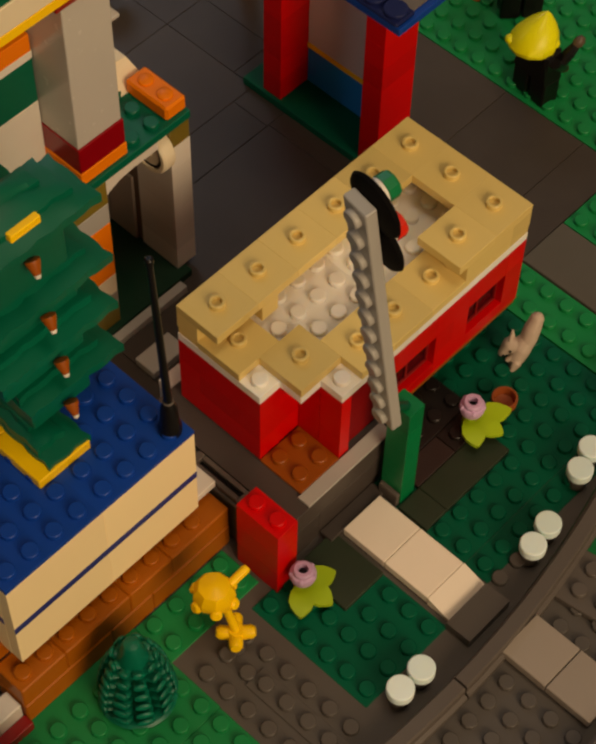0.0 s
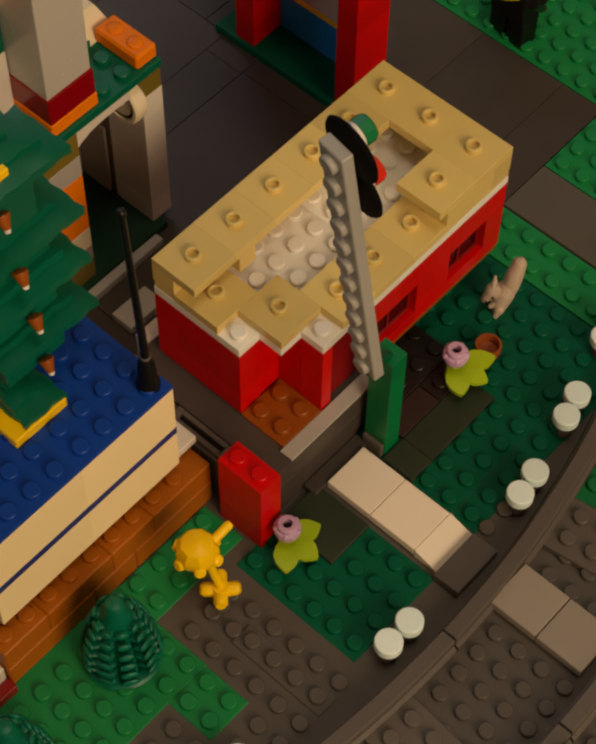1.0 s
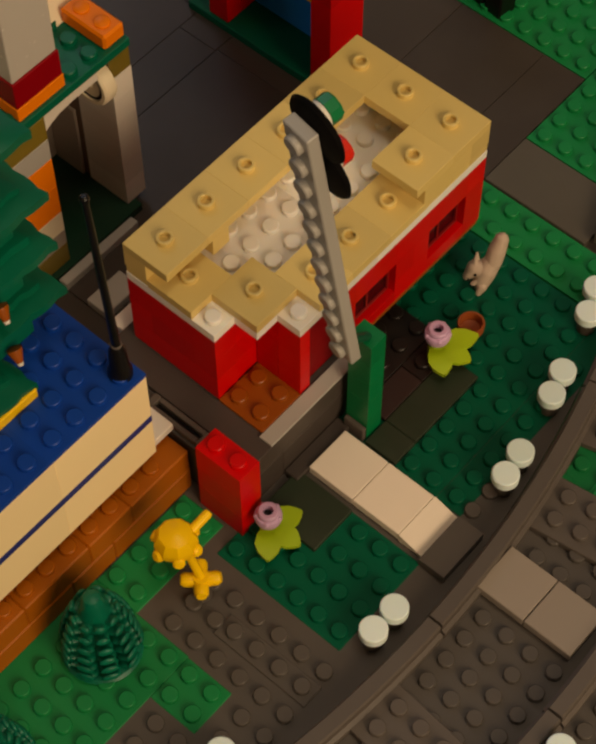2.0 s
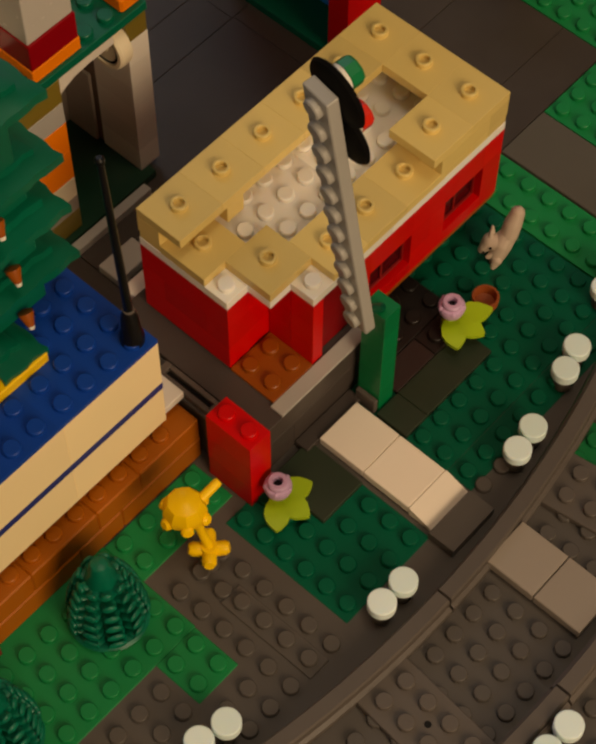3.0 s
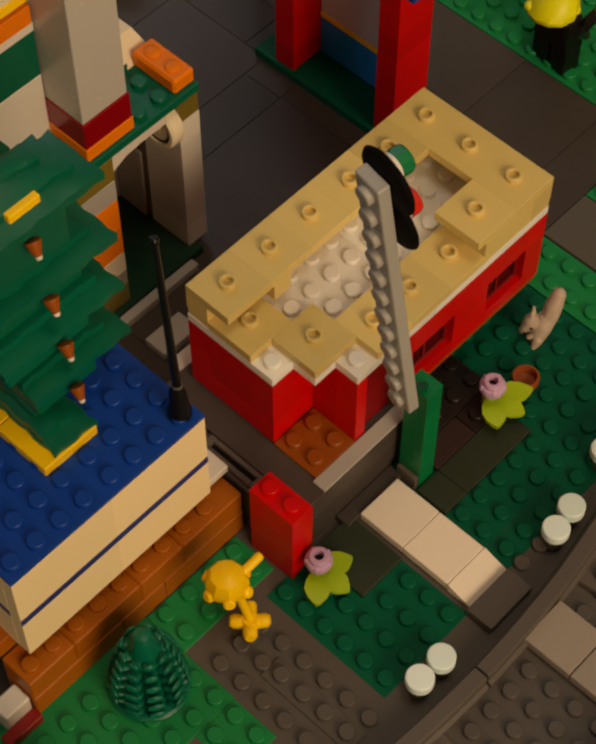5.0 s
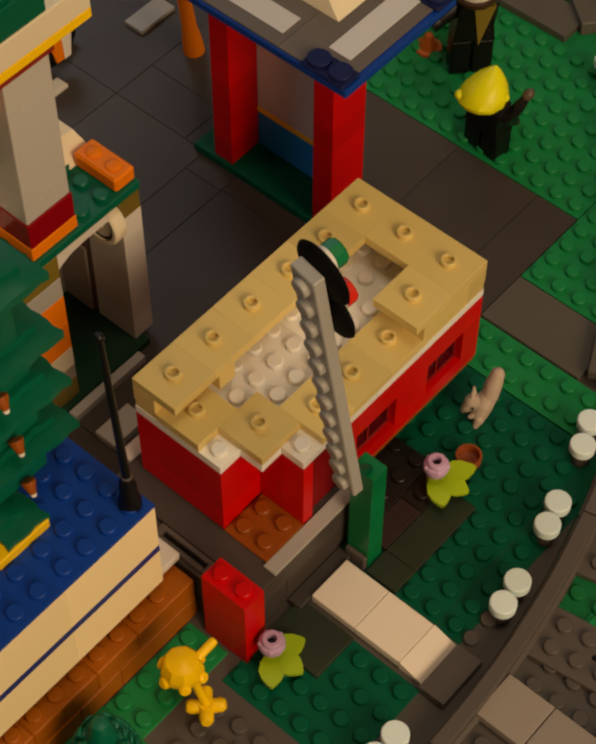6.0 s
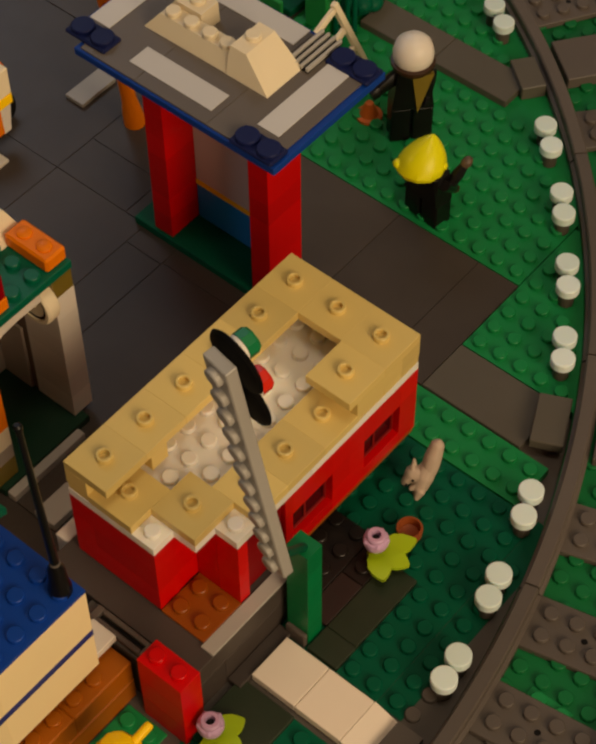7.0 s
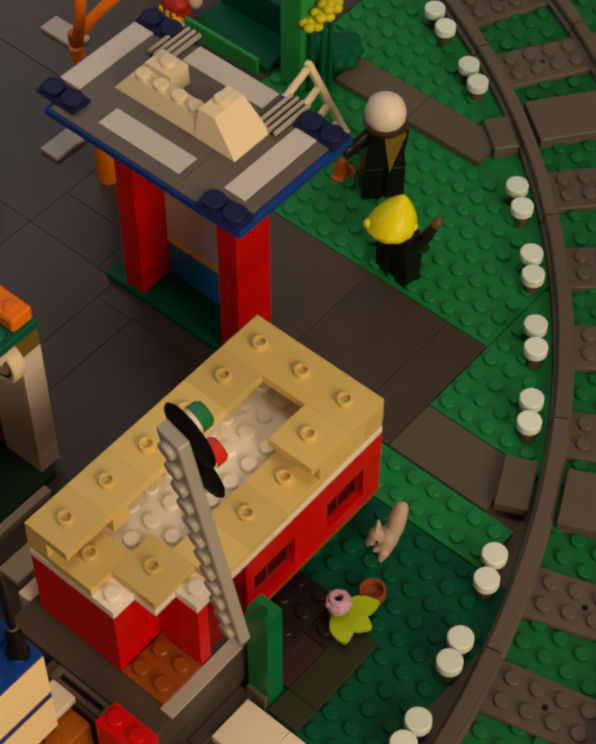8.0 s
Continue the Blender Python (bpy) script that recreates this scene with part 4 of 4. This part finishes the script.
def petal(g, a, reach, z, slot=0):
    """One pointed leaf that arches outwards."""
    m = Matrix.Rotation(a, 4, "Z") @ Matrix.Translation((0, 0, z))
    outline = [(0.0, 0.22), (0.35, 0.4), (0.7, 0.46), (0.96, 0.36), (1.16, 0.18), (1.28, 0.03)]
    v, f = [], []
    for lift in (0.0, -0.16):
        for x, w in outline:
            zz = 0.18 * math.sin(min(1.0, x / 1.0) * 1.9) - 0.12 * x + lift
            v += [(x * reach, w, zz), (x * reach, -w, zz)]
    n = len(outline)
    for k in range(n - 1):
        f += [(2 * k, 2 * k + 1, 2 * k + 3, 2 * k + 2), (2 * n + 2 * k, 2 * n + 2 * k + 2, 2 * n + 2 * k + 3, 2 * n + 2 * k + 1)]
        f += [(2 * k, 2 * k + 2, 2 * n + 2 * k + 2, 2 * n + 2 * k), (2 * k + 1, 2 * n + 2 * k + 1, 2 * n + 2 * k + 3, 2 * k + 3)]
    return g.add(v, f, slot, m)


def flower(x, y, turn, z=0.0, fan=((68, 1.02), (8, 1.02), (-50, 1.02))):
    fl = thing("flower", (x, y, z), "lilac stud flower over lime leaves", "flower", "flowers in the garden", turn)
    leaves = Geo().lathe([(0.32, 0.0), (0.32, 0.5), (0.2, 0.62)], 14)
    for a, reach in fan:
        petal(leaves, radians(a), reach, 0.62)
    part("leaves", leaves, LIME, fl, "lime leaves")
    part("stem", Geo().lathe([(0.15, 0.6), (0.15, 1.25)], 10), LIME, fl)
    bloom = Geo().lathe([(0.25, 1.05), (0.43, 1.15), (0.49, 1.35), (0.49, 1.5), (0.45, 1.58), (0.38, 1.62), (0.37, 1.74), (0.32, 1.8), (0.19, 1.8), (0.17, 1.5)], 22)
    for k in range(5):
        a = radians(72 * k + 15)
        blob(bloom, (0.4 * math.cos(a), 0.4 * math.sin(a), 1.5), (0.12, 0.12, 0.13), 10)
    bloom = part("bloom", bloom, LILAC, fl, "lilac bloom")
    # black disc paints the shade in the bloom's hollow
    part("socket", Geo().lathe([(0.16, 1.51), (0.15, 1.56), (0.1, 1.56)], 14), BLACK, bloom, "black disc for the hollow's shade")
    return fl


flower(7.8, -1.75, 0)
flower(7.62, 7.7, 12, 0.2, ((46, 1.28), (2, 1.08), (-50, 1.0)))
solid("flower_pot", Geo().lathe([(0.36, 0.0), (0.42, 0.42), (0.5, 0.44), (0.52, 0.75), (0.5, 0.8), (0.42, 0.8), (0.38, 0.4), (0.1, 0.35)], 22), TERRACOTTA, (7.95, 9.35, 0.0), "small terracotta plastic pot on the lawn", "pot")


sq = Geo()
ahead, aside = Vector((-0.75, -0.65, 0)), Vector((0.65, -0.75, 0))


def limb(*knots):
    """A smooth limb through knots (ahead, aside, height, radius); it leans back as it rises."""
    for (f0, a0, z0, r0), (f1, a1, z1, r1) in zip(knots, knots[1:]):
        for k in range(12):
            t = k / 12
            f, a, z, r = f0 + t * (f1 - f0), a0 + t * (a1 - a0), z0 + t * (z1 - z0), 1.17 * (r0 + t * (r1 - r0))
            at = ahead * f + aside * (a - 0.4 * z)
            blob(sq, (at.x, at.y, z), (r, r, r), 12)


limb((0.1, 0.0, 0.12, 0.12), (-0.04, 0.0, 0.45, 0.3), (-0.18, 0.0, 0.85, 0.36), (-0.32, 0.0, 1.12, 0.3))
limb((0.1, 0.24, 0.1, 0.1), (-0.04, 0.2, 0.4, 0.2))
limb((-0.05, 0.0, 0.9, 0.3), (0.25, 0.0, 0.95, 0.28), (0.45, 0.0, 0.72, 0.18), (0.57, 0.0, 0.58, 0.12))
limb((0.26, 0.12, 1.1, 0.12), (0.27, 0.12, 1.45, 0.04))
limb((0.2, -0.14, 1.1, 0.12), (0.2, -0.14, 1.45, 0.04))
limb((0.05, 0.15, 0.6, 0.14), (0.34, 0.15, 0.42, 0.08))
limb((-0.25, 0.0, 0.75, 0.26), (-0.42, 0.0, 1.25, 0.3), (-0.52, 0.0, 1.65, 0.3), (-0.66, 0.0, 2.1, 0.24), (-0.7, 0.0, 2.2, 0.16))
for f, z in ((0.27, 0.85), (0.52, 0.66)):
    eye = ahead * f + aside * (0.3 - 0.4 * z)
    blob(sq, (eye.x, eye.y, z + 0.1), (0.06, 0.06, 0.06), 8, slot=1)
solid("squirrel_figurine", sq, (BEIGE, BLACK), (7.03, 11.16, 0.0), "greyish beige plastic squirrel figurine on the lawn", "figurine")

# yellow plastic toy plant
toy = thing("yellow_toy", (7.6, -4.95, 0.0), "yellow plastic flower toy with knobbed head", "toy")
foot = Geo().lathe([(0.35, 0.0), (0.3, 0.8), (0.2, 0.95)], 14)
part("clear_foot", foot, DARKGREY, toy, "grey foot")
cross = Geo()
for k in range(4):
    m = Matrix.Rotation(radians(45 + 90 * k), 4, "Z")
    cross.lathe([(0.26, 0.0), (0.26, 0.42), (0.18, 0.55)], 10, m=m @ Matrix.Translation((0.15, 0, 1.15)) @ Matrix.Rotation(radians(78), 4, "Y"))
cross.lathe([(0.3, 0.95), (0.34, 1.2), (0.28, 1.45)], 14)
part("lower_bloom", cross, YELLOW, toy)
part("stalk", Geo().lathe([(0.16, 0.0), (0.16, 1.5)], 10, m=Matrix.Translation((0, 0, 1.4)) @ Matrix.Rotation(radians(-24), 4, "Y")), YELLOW, toy)
head = Geo().lathe([(0.4, 2.4), (0.66, 2.55), (0.76, 2.85), (0.74, 3.15), (0.56, 3.46), (0.2, 3.6)], 9)
head = part("knobbed_head", head, YELLOW, toy, at=(-0.85, -0.15, 0.25))
for k in range(6):
    a = radians(60 * k + 20)
    part("knob", Geo().lathe([(0.22, -0.2), (0.22, 0.2), (0.15, 0.28)], 10, m=Matrix.Translation((0.6 * math.cos(a), 0.6 * math.sin(a), 2.72)) @ Matrix.Rotation(a, 4, "Z") @ Matrix.Rotation(radians(70), 4, "Y")), YELLOW, head)
part("spout", Geo().lathe([(0.17, 0.0), (0.17, 1.0), (0.12, 1.1)], 12, m=Matrix.Translation((0.2, 0.3, 3.1)) @ Matrix.Rotation(radians(70), 4, Vector((-0.9, 0.1, 0)))), YELLOW, head)


def bush(x, y, turn):
    b = thing("toy_bush", (x, y, 0.0), "dark green translucent plastic bush on the lawn", "toy bush", "plastic bushes", turn)
    part("stem", Geo().lathe([(0.62, 0.0), (0.6, 1.2), (0.46, 2.4), (0.32, 3.2)], 16), DARKGREEN, b, "dark inner stem")
    part("tip", Geo().lathe([(0.62, 2.5), (0.54, 3.1), (0.4, 3.6), (0.35, 3.9), (0.27, 4.06), (0.1, 4.12)], 18), SHEER, b, "rounded tip")
    r = random.Random(int(x * 10))
    for k in range(9):
        m = Matrix.Rotation(2 * math.pi * (k + r.uniform(-0.05, 0.05)) / 9, 4, "Z")
        g = Geo()
        for level in range(6):
            z = 0.4 + 0.5 * level
            rad = 1.28 * (1 - (z / 4.3) ** 2)
            wide = 0.3 * rad / 1.28 + 0.07
            # a curled leaf on a short arm
            blob(g, (0, 0, 0), (0.4, wide, 0.15), 12, m=m @ Matrix.Translation((rad - 0.24, 0, z)) @ Matrix.Rotation(radians(-26 + r.uniform(-5, 5)), 4, "Y"))
            blob(g, (0, 0, 0), (0.11, wide * 0.9, 0.17), 10, m=m @ Matrix.Translation((rad + 0.05, 0, z + 0.16)))
        part("frond", g, SHEER, b)
    part("skirt", Geo().lathe([(1.1, 0.0), (1.34, 0.05), (1.4, 0.18), (1.3, 0.27), (0.6, 0.3)], 24), SHEER, b, "rounded lower rim")


bush(6.4, -8.6, 10)
bush(6.85, -13.9, 40)


# ---- toy figures: plain shapes ----
def figure(x, y, turn, hat, label, brim, tall=1.0):
    g = Geo()
    g.box(-0.95, -0.45, 0.0, -0.05, 0.5, 1.5, 0.06)
    g.box(0.05, -0.45, 0.0, 0.95, 0.5, 1.5, 0.06)
    g.add([(-0.95, -0.5, 1.5), (0.95, -0.5, 1.5), (0.95, 0.5, 1.5), (-0.95, 0.5, 1.5), (-0.72, -0.45, 3.05), (0.72, -0.45, 3.05), (0.72, 0.45, 3.05), (-0.72, 0.45, 3.05)],
          [(0, 3, 2, 1), (4, 5, 6, 7), (0, 1, 5, 4), (1, 2, 6, 5), (2, 3, 7, 6), (3, 0, 4, 7)])
    for s in (-1, 1):
        out = 66 if s < 0 and not brim else 14 * s
        arm = Matrix.Translation((s * (0.95 if brim else 0.82), 0.0, 2.7)) @ Matrix.Rotation(radians(out), 4, "Y") @ Matrix.Rotation(radians(38 if brim else -20), 4, "X")
        end = -1.25 if brim else -0.75
        g.lathe([(0.26, 0.2), (0.28, -0.2), (0.24, end)], 10, m=arm)
        g.lathe([(0.2, end), (0.25, end - 0.15), (0.2, end - 0.45)], 10, slot=2 if brim else 0, m=arm)
    g.lathe([(0.42, 3.05), (0.55, 3.15), (0.58, 3.9), (0.4, 4.15)], 18, slot=2)
    if brim:
        spin = Matrix.Translation((-0.15, -0.4, -0.3)) @ Matrix.Rotation(radians(43), 4, "Z")
        shell = spin @ Matrix.Translation((0, 0.1, 3.45)) @ Matrix.Rotation(radians(-14), 4, "X")
        hull = Geo().lathe([(0.96, -0.15), (1.06, 0.05), (1.04, 0.4), (0.9, 0.78), (0.62, 1.18), (0.28, 1.52), (0.04, 1.7)], 11)
        g.add([(vx + 0.2 * max(0.0, vz) ** 1.5, vy + 0.1 * max(0.0, vz), vz) for vx, vy, vz in hull.v], hull.f, slot=1, m=shell)
        blob(g, (0.9, 0.05, 3.75), (0.24, 0.26, 0.22), 10, slot=1, m=spin)
        blob(g, (-0.95, 0.05, 3.75), (0.24, 0.26, 0.22), 10, slot=1, m=spin)
        g.box(-0.85, -0.5, 1.5, 0.85, 0.5, 3.3, 0.15)
        reach = Matrix.Translation((0.95, 0.35, 2.6)) @ Vector((0.1, 0.65, 0.75)).to_track_quat("Z", "Y").to_matrix().to_4x4()
        g.lathe([(0.25, 0.0), (0.27, 0.5), (0.2, 0.95)], 10, m=reach)
        g.lathe([(0.18, 0.95), (0.24, 1.1), (0.22, 1.3), (0.12, 1.45)], 10, slot=4, m=reach)
    else:
        g.lathe([(0.7, 3.35), (0.88, 3.7), (0.9, 4.05), (0.78, 4.48), (0.5, 4.76), (0.1, 4.88)], 22, slot=1)
        # pointed collar on the chest and the brown ring under the helmet
        g.add([(-0.1, -0.56, 3.04), (0.86, -0.52, 3.04), (0.2, -0.6, 1.4), (-0.1, -0.3, 3.04), (0.86, -0.3, 3.04), (0.2, -0.3, 1.4)],
              [(0, 2, 1), (3, 4, 5), (0, 1, 4, 3), (1, 2, 5, 4), (2, 0, 3, 5)], slot=3)
        g.lathe([(0.66, 3.1), (0.84, 3.18), (0.98, 3.4), (0.98, 3.56), (0.8, 3.62)], 20, slot=2)
    g.v = [(a, b, c * tall if brim or c < 3.05 else c + 3.05 * (tall - 1)) for a, b, c in g.v]
    return solid("toy_figure", g, (BLACK, hat, plastic("figure_brown_plastic", "3A2414", 0.4), OLIVE, plastic("glove_plastic", "5E4C3A", 0.4)), (x, y, 0.0), label, "toy figure", "toy figures on the lawn", turn)


figure(-1.62, 22.9, -7, LEMON, "black plain toy figure with yellow helmet", True, 0.92)
figure(-5.15, 26.2, 48, WHITE, "black plain toy figure with white helmet", False, 1.32)

# cream ladder frame behind the canopy
lad = thing("ladder", (-8.7, 28.0, 0.0), "cream plastic ladder leaning behind the canopy", "ladder")
ladder_up = Vector((-1.0, -1.6, 4.9)).normalized()
side = Vector((0, 1, 0)) - ladder_up * ladder_up.y
side.normalize()
lean = Matrix((side, ladder_up.cross(side) * -1, ladder_up)).transposed().to_4x4()
for x in (-2.0, 0.0):
    part("stile", Geo().box(x - 0.16, -0.15, 0.0, x + 0.16, 0.15, 5.3, 0.04), CREAM, lad, m=lean)
for z in (0.9, 2.2, 3.5, 4.9):
    part("rung", Geo().box(-1.84, -0.12, z, -0.16, 0.12, z + 0.3, 0.04), CREAM, lad, m=lean)

# green bench and shrub behind the canopy
bench = thing("garden_bench", (-14.0, 28.6, 0.0), "green plastic garden bench with high side post", "bench")
part("seat", Geo().box(-5.0, 0.0, 0.0, -0.1, 2.2, 0.4, 0.06), DARKGREEN, bench)
part("front_board", Geo().box(-5.0, -0.42, 0.0, -0.35, -0.2, 1.05, 0.05), LITGREEN, bench)
part("backrest", Geo().box(-5.0, 2.21, 0.0, 0.0, 2.6, 2.2, 0.06), DARKGREEN, bench)
part("post", Geo().box(0.65, 0.1, 0.0, 2.0, 1.2, 7.0, 0.08), LITGREEN, bench, "tall green side post")
shrub = Geo()
blob(shrub, (0, 0, 0.75), (1.0, 1.25, 0.8), 18)
for k in range(9):
    blob(shrub, (0.75 * math.cos(0.7 * k), 0.95 * math.sin(0.7 * k), 0.7 + 0.12 * (k % 3)), (0.45, 0.5, 0.4), 10)
solid("toy_shrub", shrub, DARKGREEN, (-12.0, 31.3, 0.0), "dark green rounded plastic shrub beside the bench", "shrub")
yb = thing("yellow_blooms", (-12.0, 28.9, 0.0), "yellow plastic blooms on green stems beside the bench", "flowers")
for x, y, z in [(0.3, 0.15, 4.3), (0.6, 0.6, 4.75), (0.75, 0.95, 5.1)]:
    g = Geo()
    for j in range(5):
        blob(g, (x + 0.33 * math.cos(j * 1.2566), y + 0.33 * math.sin(j * 1.2566), z), (0.28, 0.28, 0.22))
    g.lathe([(0.24, -0.1), (0.26, 0.2), (0.1, 0.3)], 10, m=Matrix.Translation((x, y, z)))
    bl = part("bloom", g, BLOOM, yb)
    part("stem", Geo().lathe([(0.14, 0.0), (0.12, z - 0.15)], 8, m=Matrix.Translation((x, y, 0))), LEAFGREEN, bl, "green stem")
red_toy = Geo().box(-0.75, -0.55, 0.0, 0.75, 0.55, 0.7, 0.2)
blob(red_toy, (0.0, 0.0, 0.95), (0.8, 0.65, 0.5))
for k in range(3):
    red_toy.box(-0.55 + 0.42 * k, -0.62, 0.2, -0.33 + 0.42 * k, -0.5, 0.75, 0.04, slot=2)
blob(red_toy, (0.7, -0.5, 0.3), (0.35, 0.3, 0.3), slot=2)
blob(red_toy, (0.85, 0.55, 1.05), (0.36, 0.36, 0.36), slot=1)
solid("red_toy", red_toy, (plastic("toy_red_plastic", "A82410", 0.4), BEIGE, YELLOW), (-20.2, 28.85, 0.0), "red and yellow plastic toy behind the canopy", "toy")

# orange crane arm left of the canopy
fr = thing("climbing_ladder", (-15.1, 18.85, 0.0), "orange plastic crane arm beside the canopy", "frame")
part("leg", Geo().lathe([(0.5, 0.0), (0.46, 0.7), (0.34, 1.6), (0.3, 4.0), (0.3, 8.0)], 14, m=Matrix.Rotation(radians(-4), 4, "Y") @ Matrix.Rotation(radians(4), 4, "X")), ORANGE, fr)
pivot = Vector((-0.35, -0.65, 8.6))
part("joint", Geo().lathe([(0.3, -0.3), (0.34, -0.2), (0.34, 0.3), (0.28, 0.38)], 14, m=Matrix.Translation(pivot)), plastic("joint_orange_plastic", "D86410", 0.36), fr, "dark orange joint")
for tip, bow in ((Vector((-0.1, -0.3, 11.6)), -0.5), (Vector((0.35, 1.75, 10.1)), 0.15)):
    way = tip - pivot
    arm_m = Matrix.Translation(pivot) @ way.to_track_quat("Z", "Y").to_matrix().to_4x4()
    arm_g = Geo().lathe([(0.25, way.length * k / 12) for k in range(13)], 12)
    arm_g.v = [tuple(arm_m @ Vector((x + bow * 4 * (z / way.length) * (1 - z / way.length), y, z))) for x, y, z in arm_g.v]
    part("claw", arm_g, ORANGE, fr, "orange curved arm")
for x0, y0, x1, y1 in [(-18.65, 18.0, -17.55, 20.2), (-24.5, 23.8, -22.2, 24.9)]:
    solid("yard_tile", Geo().box(x0, y0, 0.0, x1, y1, 0.22, 0.03), LIGHTGREY, (0, 0, 0), "light grey tile lying on the dark yard", "tile", "light grey yard tiles")
hyd = thing("orange_cone", (-7.2, 25.9, 0.0), "small orange plastic cone on the lawn", "cone")
part("cone", Geo().lathe([(0.62, 0.0), (0.62, 0.14), (0.44, 0.2), (0.18, 0.85), (0.1, 0.9)], 16), plastic("cone_orange_plastic", "BE5C18", 0.4), hyd)

# toy bike parked beyond the tower house
bike = thing("toy_bike", (-18.75, 13.35, 0.0), "black and orange toy bike with pale fender on the yard", "toy bike")
part("frame", Geo().box(-1.3, -1.0, 0.45, 0.1, 0.75, 1.5, 0.2).box(-1.1, -0.6, 1.5, 0.0, 0.6, 2.1, 0.2), BLACK, bike, "black bike frame")
for x, y in ((-0.2, -0.7), (-1.2, 1.9)):
    w = part("wheel", Geo().lathe([(0.5, -0.2), (0.75, -0.14), (0.75, 0.14), (0.5, 0.2)], 20, m=Matrix.Translation((x, y, 0.75)) @ Matrix.Rotation(radians(60), 4, "Y")), BLACK, bike, "black tyre")
    part("hub", Geo().lathe([(0.4, -0.24), (0.42, 0.1), (0.38, 0.24), (0.15, 0.28)], 18, m=Matrix.Translation((x, y, 0.75)) @ Matrix.Rotation(radians(60), 4, "Y")), BLACK, w, "black hub")
part("side_cover", Geo().add([(0.05, 0.3, 0.9), (0.3, 0.3, 0.9), (0.3, 0.75, 0.9), (0.05, 0.75, 0.9), (-0.4, 0.2, 2.1), (-0.1, 0.2, 2.1), (-0.1, 1.0, 2.1), (-0.4, 1.0, 2.1)], SIX), ORANGE, bike, "orange side cover")
part("fender", Geo().add([(-0.1, 0.78, 0.75), (0.22, 0.78, 0.75), (0.22, 1.2, 0.75), (-0.1, 1.2, 0.75), (-0.8, 1.0, 2.0), (-0.4, 1.0, 2.0), (-0.4, 1.95, 2.0), (-0.8, 1.95, 2.0)], SIX), WHITE, bike, "pale fender")
part("seat", Geo().box(-1.4, 0.7, 2.15, -0.3, 1.7, 2.6, 0.15), YELLOW, bike, "yellow seat")
headrest = Geo()
blob(headrest, (-1.1, 1.7, 3.0), (0.55, 0.65, 0.6), 16)
part("headrest", headrest, ORANGE, bike, "rounded orange headrest")
solid("white_tile", Geo().box(-18.45, 12.3, 0.0, -17.75, 13.5, 0.2, 0.03), WHITE, (0, 0, 0), "small white tile lying on the yard", "tile")
